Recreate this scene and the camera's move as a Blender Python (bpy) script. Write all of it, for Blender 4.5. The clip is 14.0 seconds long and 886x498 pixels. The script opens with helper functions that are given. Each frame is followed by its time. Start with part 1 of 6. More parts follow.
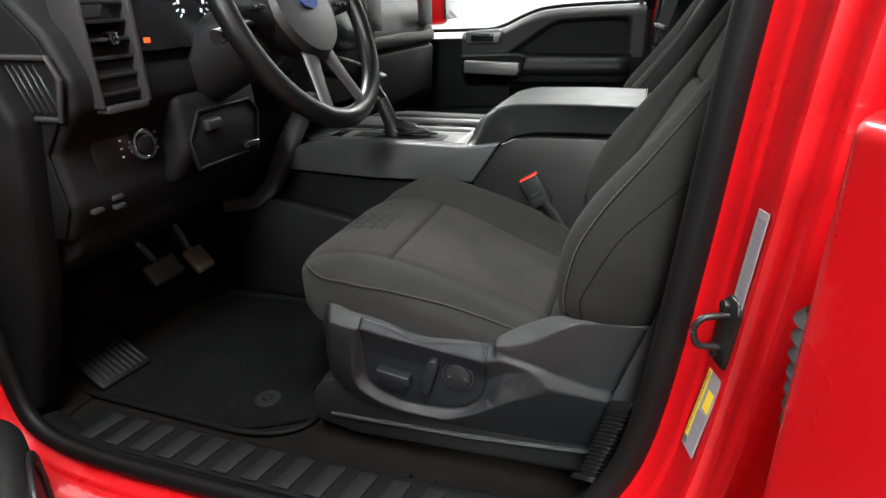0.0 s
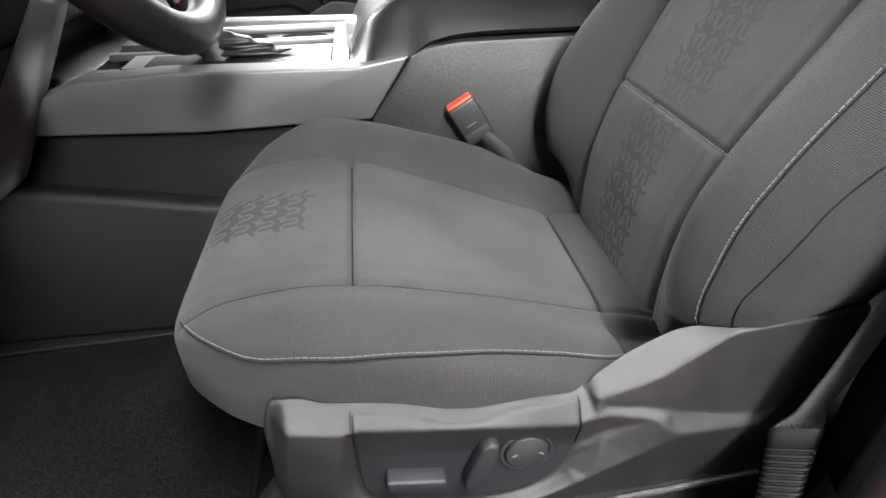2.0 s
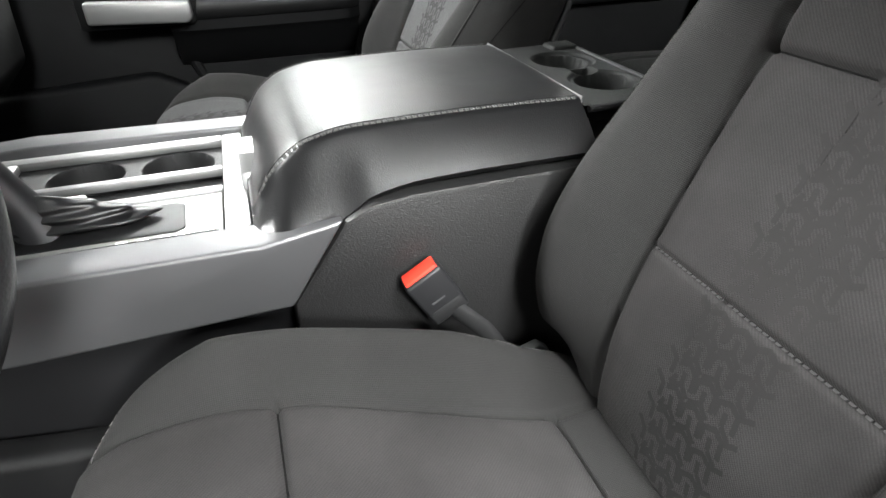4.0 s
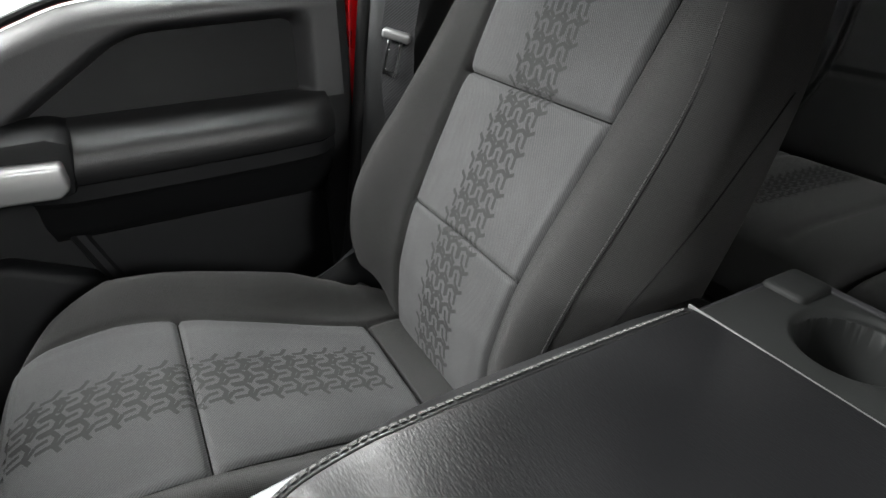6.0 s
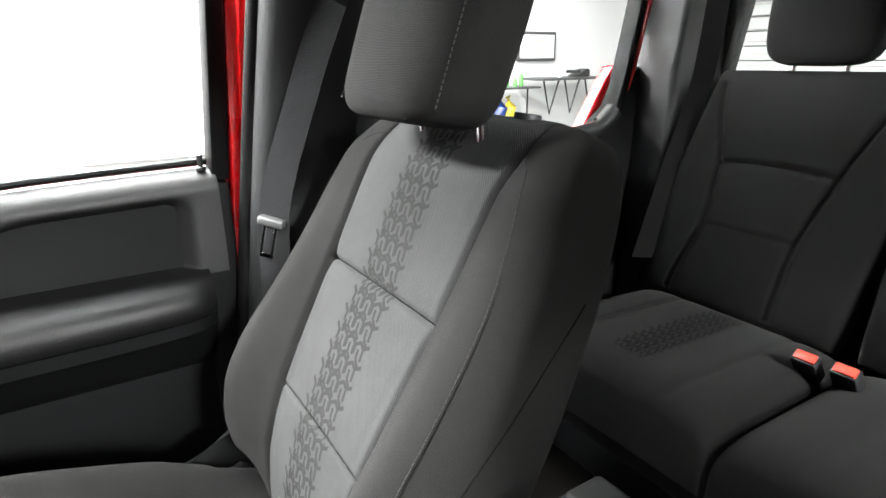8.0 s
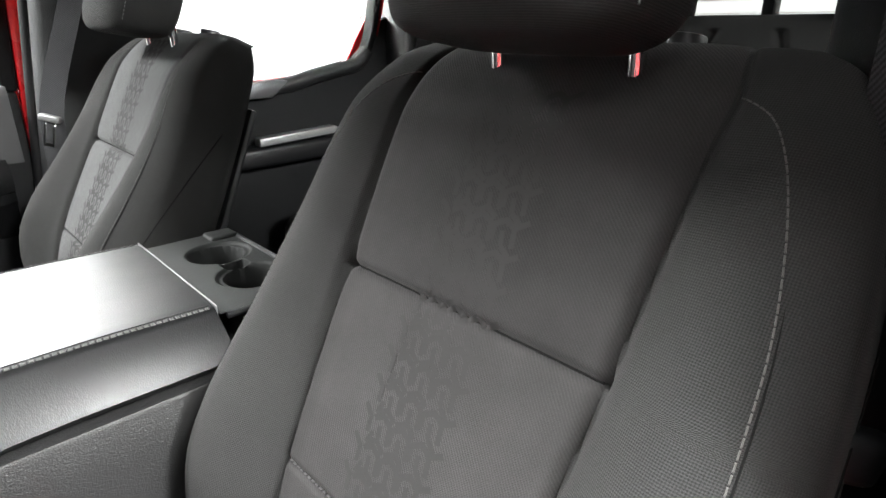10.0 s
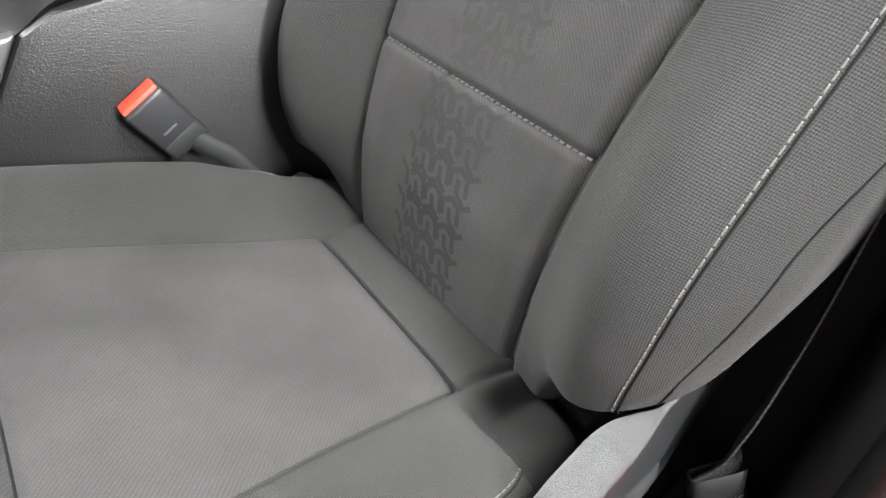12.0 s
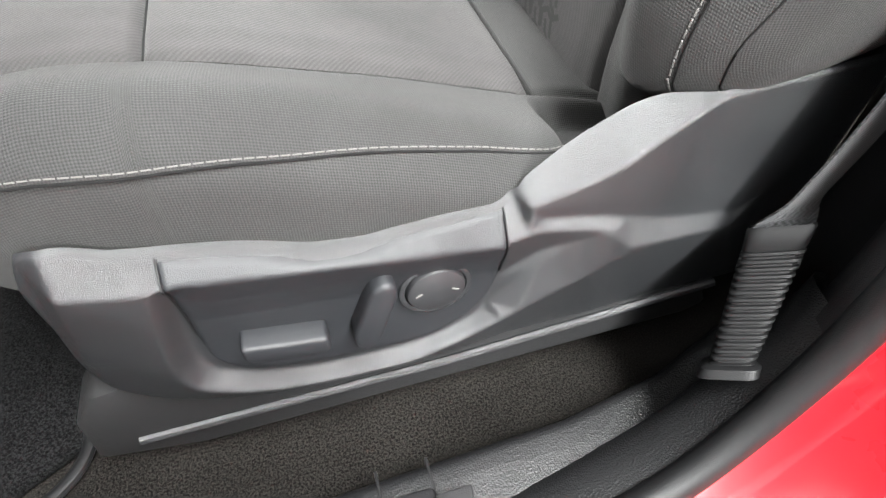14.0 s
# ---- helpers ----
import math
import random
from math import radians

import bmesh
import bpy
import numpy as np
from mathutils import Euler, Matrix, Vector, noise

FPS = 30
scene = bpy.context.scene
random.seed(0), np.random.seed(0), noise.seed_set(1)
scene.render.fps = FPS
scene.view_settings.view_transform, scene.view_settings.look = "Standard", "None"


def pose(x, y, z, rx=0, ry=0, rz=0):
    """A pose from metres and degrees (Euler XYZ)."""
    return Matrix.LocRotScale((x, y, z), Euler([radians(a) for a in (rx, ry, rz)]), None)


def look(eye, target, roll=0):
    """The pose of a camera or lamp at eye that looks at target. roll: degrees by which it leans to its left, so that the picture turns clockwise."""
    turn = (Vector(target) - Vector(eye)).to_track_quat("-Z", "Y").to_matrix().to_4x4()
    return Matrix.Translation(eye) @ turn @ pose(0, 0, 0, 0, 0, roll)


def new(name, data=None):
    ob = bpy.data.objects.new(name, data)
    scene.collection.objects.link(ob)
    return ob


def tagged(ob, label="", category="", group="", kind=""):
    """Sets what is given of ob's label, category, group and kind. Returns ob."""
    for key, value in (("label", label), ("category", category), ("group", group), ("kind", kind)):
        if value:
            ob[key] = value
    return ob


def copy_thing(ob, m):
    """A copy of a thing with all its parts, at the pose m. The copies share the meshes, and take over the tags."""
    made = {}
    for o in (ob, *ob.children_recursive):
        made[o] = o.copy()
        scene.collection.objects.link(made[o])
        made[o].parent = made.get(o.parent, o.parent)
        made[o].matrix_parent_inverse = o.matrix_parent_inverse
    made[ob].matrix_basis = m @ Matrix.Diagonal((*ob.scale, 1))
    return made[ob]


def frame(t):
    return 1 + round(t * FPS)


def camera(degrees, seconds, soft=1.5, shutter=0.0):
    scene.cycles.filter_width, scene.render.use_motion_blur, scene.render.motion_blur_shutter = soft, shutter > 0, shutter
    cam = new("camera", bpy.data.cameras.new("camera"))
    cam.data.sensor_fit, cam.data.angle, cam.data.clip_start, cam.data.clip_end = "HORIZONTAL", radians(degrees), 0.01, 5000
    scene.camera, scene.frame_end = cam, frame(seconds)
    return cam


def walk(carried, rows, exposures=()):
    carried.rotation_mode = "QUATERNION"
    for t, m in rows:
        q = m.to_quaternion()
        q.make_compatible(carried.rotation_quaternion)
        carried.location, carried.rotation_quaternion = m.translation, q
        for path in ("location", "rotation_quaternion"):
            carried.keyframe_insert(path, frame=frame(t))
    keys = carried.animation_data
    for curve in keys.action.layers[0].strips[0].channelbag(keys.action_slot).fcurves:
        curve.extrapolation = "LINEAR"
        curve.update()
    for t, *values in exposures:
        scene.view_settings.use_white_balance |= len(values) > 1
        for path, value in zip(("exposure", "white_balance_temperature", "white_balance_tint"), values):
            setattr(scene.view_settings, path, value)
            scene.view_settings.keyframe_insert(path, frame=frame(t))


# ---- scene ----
from mathutils.geometry import delaunay_2d_cdt
cam = camera(74.8, 14.0)
PATH = [
    (0, (-0.001, -1.309, 0.685), (-0.609, 0.427, -0.101), -1.8),
    (0.5, (-0.088, -1.176, 0.615), (-0.482, 0.593, -0.229), -2.2),
    (1, (-0.161, -1.09, 0.595), (-0.378, 0.645, -0.376), -2.3),
    (1.5, (-0.266, -1.024, 0.591), (-0.27, 0.685, -0.448), -1.7),
    (2, (-0.327, -0.975, 0.618), (-0.116, 0.697, -0.458), -0.9),
    (2.2, (-0.342, -0.951, 0.63), (-0.064, 0.71, -0.449), -0.5),
    (4.3, (-0.322, -0.594, 0.681), (0.323, 0.978, -0.374), -0.2),
    (4.5, (-0.312, -0.55, 0.682), (0.413, 0.992, -0.365), 0.0),
    (5, (-0.279, -0.378, 0.713), (0.488, 1.128, -0.356), -0.5),
    (5.5, (-0.281, -0.206, 0.739), (0.534, 1.325, -0.258), -0.3),
    (6, (-0.322, -0.091, 0.733), (0.506, 1.44, -0.251), -0.3),
    (6.5, (-0.332, -0.055, 0.739), (0.503, 1.478, -0.237), -0.3),
    (7, (-0.27, -0.058, 0.786), (0.581, 1.522, -0.097), -0.5),
    (7.5, (-0.241, -0.076, 0.822), (0.696, 1.55, 0.131), -0.5),
    (8, (-0.2, -0.145, 0.82), (0.811, 1.463, 0.195), -0.6),
    (8.5, (-0.152, -0.338, 0.804), (0.944, 1.218, 0.189), -0.6),
    (8.7, (-0.135, -0.406, 0.799), (1.009, 1.117, 0.188), -0.5),
    (10.8, (-0.244, -0.75, 0.691), (1.025, 0.55, -0.145), 1.6),
    (11, (-0.249, -0.749, 0.662), (0.984, 0.551, -0.228), 1.5),
    (11.5, (-0.253, -0.735, 0.606), (0.844, 0.545, -0.471), 1.8),
    (12, (-0.28, -0.718, 0.598), (0.675, 0.449, -0.716), 3.4),
    (12.5, (-0.279, -0.763, 0.541), (0.521, 0.469, -0.815), 2.8),
    (13, (-0.29, -0.814, 0.509), (0.33, 0.423, -0.935), 1.8),
    (13.5, (-0.291, -0.849, 0.496), (0.195, 0.394, -0.993), 1.8),
    (14, (-0.278, -0.871, 0.489), (0.112, 0.39, -1.014), 1.5),
]
EXPOSURES = [(0.0, -1.85), (0.5, -1.6), (1.0, -1.4), (1.5, -0.82), (2.2, -0.42), (4.3, -0.75), (5.0, -0.95), (5.5, -0.95), (6.5, -0.4), (7.5, 0.15), (8.0, 0.05), (8.7, -0.25), (10.8, 0.0), (11.5, -0.05), (12.0, -0.1), (13.0, 0.2), (14.0, 0.25)]
walk(cam, [(t, look(eye, aim, roll)) for t, eye, aim, roll in PATH], EXPOSURES)

# x runs to the truck's rear, y to its passenger side, z up from the cab floor
GROUND = -0.62

# ---- light ----
world = bpy.data.worlds.new("world")
scene.world = world
world.use_nodes = True
world.node_tree.nodes["Background"].inputs[0].default_value = (0.9, 0.95, 1.0, 1)
world.node_tree.nodes["Background"].inputs[1].default_value = 0.3
LAMP = 600.0


# ---- mesh helpers ----
def knots(pts):
    """A smooth curve through (x, value) pairs, as a function."""
    xs = np.array([p[0] for p in pts], float)
    ys = np.array([p[1] for p in pts], float)
    d = np.diff(ys) / np.diff(xs)
    m = np.zeros(len(xs))
    m[0], m[-1] = d[0], d[-1]
    for i in range(1, len(xs) - 1):
        m[i] = 0 if d[i - 1] * d[i] <= 0 else 2 * d[i - 1] * d[i] / (d[i - 1] + d[i])

    def value(x):
        x = min(max(x, xs[0]), xs[-1])
        i = min(int(np.searchsorted(xs, x, "right")) - 1, len(xs) - 2)
        h = xs[i + 1] - xs[i]
        t = (x - xs[i]) / h
        return float(ys[i] * (2 * t**3 - 3 * t**2 + 1) + h * m[i] * (t**3 - 2 * t**2 + t) + ys[i + 1] * (3 * t**2 - 2 * t**3) + h * m[i + 1] * (t**3 - t**2))

    return value


def to_mesh(name, bm, mats, sharp=40):
    me = bpy.data.meshes.new(name)
    bm.to_mesh(me)
    bm.free()
    for m in mats if isinstance(mats, (list, tuple)) else [mats]:
        me.materials.append(m)
    me.polygons.foreach_set("use_smooth", [True] * len(me.polygons))
    me.set_sharp_from_angle(angle=radians(sharp))
    return me


def part(name, bm, mat, parent, label="", sharp=40):
    """One mesh object under a thing or a part."""
    ob = new(name, to_mesh(name, bm, mat, sharp))
    ob.parent = parent
    if label:
        tagged(ob, label)
    return ob


def thing(name, label, category, group="", kind="", at=(0, 0, 0)):
    ob = new(name)
    ob.location = at
    ob.empty_display_size = 0.05
    return tagged(ob, label, category, group, kind)


def solid(name, bm, mat, label, category, kind="", group="", sharp=40):
    """A top-level thing of one mesh."""
    return tagged(new(name, to_mesh(name, bm, mat, sharp)), label, category, group, kind)


def box(x0, x1, y0, y1, z0, z1, bevel=0.004, segments=2, bm=None, m=None):
    own = bmesh.new()
    bmesh.ops.create_cube(own, size=1)
    bmesh.ops.transform(own, verts=own.verts, matrix=Matrix.Translation(((x0 + x1) / 2, (y0 + y1) / 2, (z0 + z1) / 2)) @ Matrix.Diagonal((abs(x1 - x0), abs(y1 - y0), abs(z1 - z0), 1)))
    if bevel:
        bmesh.ops.bevel(own, geom=own.edges[:], offset=min(bevel, 0.45 * min(abs(x1 - x0), abs(y1 - y0), abs(z1 - z0))), segments=segments, affect="EDGES", profile=0.5)
    if m is not None:
        bmesh.ops.transform(own, verts=own.verts, matrix=m)
    return merge(bm, own)


def merge(bm, own):
    if bm is None:
        return own
    tmp = bpy.data.meshes.new("tmp")
    own.to_mesh(tmp)
    own.free()
    bm.from_mesh(tmp)
    bpy.data.meshes.remove(tmp)
    return bm


def slab(outline, a, b, axis="y", bevel=0.004, segments=2, bm=None):
    """A polygon in the plane across axis, made solid from a to b."""
    own = bmesh.new()

    def place(p, d):
        return {"y": (p[0], d, p[1]), "x": (d, p[0], p[1]), "z": (p[0], p[1], d)}[axis]

    low = [own.verts.new(place(p, a)) for p in outline]
    top = [own.verts.new(place(p, b)) for p in outline]
    own.faces.new(low)
    own.faces.new(top[::-1])
    for i in range(len(outline)):
        j = (i + 1) % len(outline)
        own.faces.new((low[i], top[i], top[j], low[j]))
    bmesh.ops.recalc_face_normals(own, faces=own.faces)
    if bevel:
        edges = [e for e in own.edges if len(e.link_faces) == 2 and e.calc_face_angle(0) > 0.35]
        bmesh.ops.bevel(own, geom=edges, offset=bevel, segments=segments, affect="EDGES", profile=0.5, clamp_overlap=True)
    return merge(bm, own)


def tube(points, radius, sides=10, bm=None, closed=False, flat=1.0, up=(0, 0, 1)):
    """A round or flattened bar along points; radius is a number or one for each point."""
    own = bmesh.new()
    pts = [Vector(p) for p in points]
    n = len(pts)
    rings = []
    for i, p in enumerate(pts):
        if closed:
            d = pts[(i + 1) % n] - pts[i - 1]
        else:
            d = pts[min(i + 1, n - 1)] - pts[max(i - 1, 0)]
        d.normalize()
        side = d.cross(Vector(up))
        if side.length < 1e-4:
            side = d.cross(Vector((1, 0, 0)))
        side.normalize()
        over = side.cross(d)
        r = radius[i] if isinstance(radius, (list, tuple)) else radius
        rings.append([own.verts.new(p + r * (math.cos(a) * side + flat * math.sin(a) * over)) for a in [2 * math.pi * k / sides for k in range(sides)]])
    for i in range(n if closed else n - 1):
        a, b = rings[i], rings[(i + 1) % n]
        for k in range(sides):
            own.faces.new((a[k], a[(k + 1) % sides], b[(k + 1) % sides], b[k]))
    if not closed:
        own.faces.new(rings[0][::-1])
        own.faces.new(rings[-1])
    bmesh.ops.recalc_face_normals(own, faces=own.faces)
    return merge(bm, own)


def disc(centre, axis, radius, depth, sides=40, bevel=0.0015, bm=None, inner=0.0):
    """A short cylinder, or a ring where inner is given, whose foot is at centre."""
    own = bmesh.new()
    if inner:
        prof = [(inner, 0), (radius, 0), (radius, depth), (inner, depth)]
        loops = [[own.verts.new((r * math.cos(2 * math.pi * k / sides), r * math.sin(2 * math.pi * k / sides), h)) for k in range(sides)] for r, h in prof]
        for i in range(4):
            a, b = loops[i], loops[(i + 1) % 4]
            for k in range(sides):
                own.faces.new((a[k], a[(k + 1) % sides], b[(k + 1) % sides], b[k]))
        bmesh.ops.recalc_face_normals(own, faces=own.faces)
    else:
        bmesh.ops.create_cone(own, cap_ends=True, segments=sides, radius1=radius, radius2=radius, depth=depth)
        bmesh.ops.translate(own, verts=own.verts, vec=(0, 0, depth / 2))
    if bevel:
        edges = [e for e in own.edges if len(e.link_faces) == 2 and e.calc_face_angle(0) > 0.8]
        bmesh.ops.bevel(own, geom=edges, offset=bevel, segments=2, affect="EDGES", profile=0.5)
    turn = Vector(axis).to_track_quat("Z", "Y").to_matrix().to_4x4()
    bmesh.ops.transform(own, verts=own.verts, matrix=Matrix.Translation(centre) @ turn)
    return merge(bm, own)


def sheet(rows, closed=False, bm=None, caps=False, mid=None):
    """A skin over rows of points; closed joins each row's ends. Its UV map is in metres."""
    own = bmesh.new()
    uv = own.loops.layers.uv.new("UVMap")
    grid = np.array([[tuple(p) for p in row] for row in rows], float)
    m = len(rows[0]) // 2 if mid is None else mid
    across = np.linalg.norm(np.diff(np.concatenate([grid, grid[:, :1]], 1), axis=1), axis=2)
    across = np.concatenate([np.zeros((len(rows), 1)), np.cumsum(across, 1)], 1)
    across -= across[:, m:m + 1]
    along = np.concatenate([[0.0], np.cumsum(np.linalg.norm(np.diff(grid[:, m], axis=0), axis=1))])
    vs = [[own.verts.new(p) for p in row] for row in rows]
    for i, (a, b) in enumerate(zip(vs, vs[1:])):
        n = len(a)
        for k in range(n if closed else n - 1):
            f = own.faces.new((a[k], a[(k + 1) % n], b[(k + 1) % n], b[k]))
            for loop, (r, c) in zip(f.loops, ((i, k), (i, k + 1), (i + 1, k + 1), (i + 1, k))):
                loop[uv].uv = (along[r], across[r, c])
    if caps:
        own.faces.new(vs[0][::-1])
        own.faces.new(vs[-1])
    bmesh.ops.recalc_face_normals(own, faces=own.faces)
    return merge(bm, own)


def dashes(points, length, gap, width, height, lift=0.0):
    """A row of stitches along a line of (point, normal)."""
    own = bmesh.new()
    pts = [(Vector(p), Vector(n)) for p, n in points]
    walked, nxt = 0.0, 0.0
    for (p, n), (q, _) in zip(pts, pts[1:]):
        d = q - p
        far = d.length
        if far < 1e-7:
            continue
        d.normalize()
        while nxt < walked + far:
            c = p + d * (nxt - walked) + n * lift
            s = d.cross(n).normalized() * (width / 2)
            e = d * (length / 2)
            u = n * height
            low = [own.verts.new(c + v) for v in (-e - s, e - s, e + s, -e + s)]
            top = [own.verts.new(c + u + v * 0.75) for v in (-e - s, e - s, e + s, -e + s)]
            own.faces.new(top)
            for k in range(4):
                own.faces.new((low[k], low[(k + 1) % 4], top[(k + 1) % 4], top[k]))
            nxt += length + gap
        walked += far
    bmesh.ops.recalc_face_normals(own, faces=own.faces)
    return own


# ---- materials ----
def material(name):
    m = bpy.data.materials.new(name)
    m.use_nodes = True
    t = m.node_tree
    return m, t, t.nodes["Principled BSDF"]


def node(t, kind, **values):
    n = t.nodes.new(kind)
    for key, value in values.items():
        n.inputs[key.replace("_", " ")].default_value = value
    return n


def mixed(t, factor, a, b):
    n = t.nodes.new("ShaderNodeMix")
    n.data_type = "RGBA"
    t.links.new(factor, n.inputs[0])
    n.inputs[6].default_value, n.inputs[7].default_value = (*a, 1), (*b, 1)
    return n.outputs[2]


def ramp(t, value, low, high, a=0.0, b=1.0):
    n = t.nodes.new("ShaderNodeMapRange")
    t.links.new(value, n.inputs[0])
    for i, v in enumerate((low, high, a, b)):
        n.inputs[i + 1].default_value = v
    return n.outputs[0]


def bumped(t, bsdf, height, strength, distance):
    n = t.nodes.new("ShaderNodeBump")
    n.inputs["Strength"].default_value, n.inputs["Distance"].default_value = abs(strength), distance
    n.invert = strength < 0
    t.links.new(height, n.inputs["Height"])
    t.links.new(n.outputs[0], bsdf.inputs["Normal"])
    return n


def plain(name, colour, rough, metal=0.0, grain=0.0, size=900, vary=0.12, coat=0.0, spread=0.1, spec=0.5):
    """Plastic, paint, metal: slight blotches, uneven gloss, and a moulded grain."""
    m, t, b = material(name)
    co = t.nodes.new("ShaderNodeTexCoord").outputs["Object"]
    blot = node(t, "ShaderNodeTexNoise", Scale=9.0, Detail=5.0)
    t.links.new(co, blot.inputs["Vector"])
    low, high = [c * (1 - vary) for c in colour], [min(1, c * (1 + vary)) for c in colour]
    t.links.new(mixed(t, ramp(t, blot.outputs[0], 0.3, 0.7), low, high), b.inputs["Base Color"])
    t.links.new(ramp(t, blot.outputs[0], 0.3, 0.7, rough - spread / 2, rough + spread / 2), b.inputs["Roughness"])
    b.inputs["Metallic"].default_value = metal
    b.inputs["Specular IOR Level"].default_value = spec
    if coat:
        b.inputs["Coat Weight"].default_value = coat
        b.inputs["Coat Roughness"].default_value = 0.03
    if grain:
        v = node(t, "ShaderNodeTexVoronoi", Scale=float(size))
        t.links.new(co, v.inputs["Vector"])
        bumped(t, b, v.outputs["Distance"], grain, 0.0006)
    return m


def cloth(name, colour, pitch=0.0023, strength=0.2, vary=0.16, weave="rib", depth=0.2):
    """Woven seat cloth: slanting ribs or a dotted weave, with worn and dusty patches."""
    m, t, b = material(name)
    tex = t.nodes.new("ShaderNodeTexCoord")
    co = tex.outputs["Object"]
    split = t.nodes.new("ShaderNodeSeparateXYZ")
    t.links.new(tex.outputs["UV"], split.inputs[0])

    def math_node(op, a, c):
        n = t.nodes.new("ShaderNodeMath")
        n.operation = op
        for k, v in enumerate((a, c)):
            if isinstance(v, float):
                n.inputs[k].default_value = v
            elif v is not None:
                t.links.new(v, n.inputs[k])
        return n.outputs[0]

    turn = 2 * math.pi / pitch / math.sqrt(2)
    plus = math_node("MULTIPLY", math_node("ADD", split.outputs[0], split.outputs[1]), turn)
    minus = math_node("MULTIPLY", math_node("SUBTRACT", split.outputs[0], split.outputs[1]), turn)
    if weave == "rib":
        height = math_node("ADD", math_node("SINE", minus, None), math_node("MULTIPLY", math_node("SINE", math_node("MULTIPLY", plus, 1.6), None), 0.25))
    else:
        height = math_node("MULTIPLY", math_node("SINE", plus, None), math_node("SINE", minus, None))
    fine = node(t, "ShaderNodeTexNoise", Scale=1100.0, Detail=2.0)
    t.links.new(co, fine.inputs["Vector"])
    blot = node(t, "ShaderNodeTexNoise", Scale=7.0, Detail=6.0, Roughness=0.6)
    t.links.new(co, blot.inputs["Vector"])
    bumped(t, b, math_node("ADD", math_node("MULTIPLY", height, 0.4), fine.outputs[0]), strength, 0.0007)
    base = mixed(t, ramp(t, blot.outputs[0], 0.3, 0.72), [c * (1 - vary) for c in colour], [c * (1 + vary) for c in colour])
    dark = t.nodes.new("ShaderNodeMix")
    dark.data_type, dark.blend_type = "RGBA", "MULTIPLY"
    dark.inputs[0].default_value = 1.0
    t.links.new(base, dark.inputs[6])
    tone = ramp(t, height, -1.0, 1.0, 1 - depth, 1 + depth)
    t.links.new(math_node("MULTIPLY", tone, ramp(t, fine.outputs[0], 0.3, 0.7, 0.86, 1.14)), dark.inputs[7])
    t.links.new(dark.outputs[2], b.inputs["Base Color"])
    b.inputs["Roughness"].default_value = 0.9
    b.inputs["Specular IOR Level"].default_value = 0.06
    b.inputs["Sheen Weight"].default_value = 0.03
    b.inputs["Sheen Roughness"].default_value = 0.5
    return m


def leather(name, colour, rough=0.42, size=520.0, strength=0.25, stretch=(1.0, 2.4, 1.0), spec=0.5):
    """Soft moulded skin with a fine wrinkled grain."""
    m, t, b = material(name)
    co = t.nodes.new("ShaderNodeTexCoord").outputs["Object"]
    b.inputs["Specular IOR Level"].default_value = spec
    turn = t.nodes.new("ShaderNodeMapping")
    turn.inputs["Scale"].default_value = stretch
    t.links.new(co, turn.inputs["Vector"])
    cell = node(t, "ShaderNodeTexVoronoi", Scale=size)
    t.links.new(turn.outputs[0], cell.inputs["Vector"])
    fold = node(t, "ShaderNodeTexNoise", Scale=size * 0.35, Detail=4.0)
    t.links.new(turn.outputs[0], fold.inputs["Vector"])
    add = t.nodes.new("ShaderNodeMath")
    t.links.new(cell.outputs["Distance"], add.inputs[0])
    t.links.new(fold.outputs[0], add.inputs[1])
    bumped(t, b, add.outputs[0], strength, 0.0007)
    blot = node(t, "ShaderNodeTexNoise", Scale=8.0, Detail=5.0)
    t.links.new(co, blot.inputs["Vector"])
    t.links.new(mixed(t, blot.outputs[0], [c * 0.8 for c in colour], [c * 1.2 for c in colour]), b.inputs["Base Color"])
    t.links.new(ramp(t, blot.outputs[0], 0.3, 0.7, rough - 0.05, rough + 0.06), b.inputs["Roughness"])
    return m


def pile(name, colour):
    """Carpet: short tufts, dust and trodden patches."""
    m, t, b = material(name)
    co = t.nodes.new("ShaderNodeTexCoord").outputs["Object"]
    tuft = node(t, "ShaderNodeTexNoise", Scale=560.0, Detail=6.0, Roughness=0.75)
    patch = node(t, "ShaderNodeTexNoise", Scale=11.0, Detail=6.0, Roughness=0.65)
    t.links.new(co, tuft.inputs["Vector"])
    t.links.new(co, patch.inputs["Vector"])
    add = t.nodes.new("ShaderNodeMath")
    add.operation = "MULTIPLY"
    t.links.new(ramp(t, tuft.outputs[0], 0.42, 0.62, 0.0, 2.6), add.inputs[0])
    t.links.new(ramp(t, patch.outputs[0], 0.3, 0.7, 0.7, 1.3), add.inputs[1])
    t.links.new(mixed(t, ramp(t, add.outputs[0], 0.0, 2.6), (0, 0, 0), [2.6 * c for c in colour]), b.inputs["Base Color"])
    bumped(t, b, tuft.outputs[0], 1.0, 0.003)
    b.inputs["Roughness"].default_value = 0.95
    b.inputs["Specular IOR Level"].default_value = 0.04
    return m


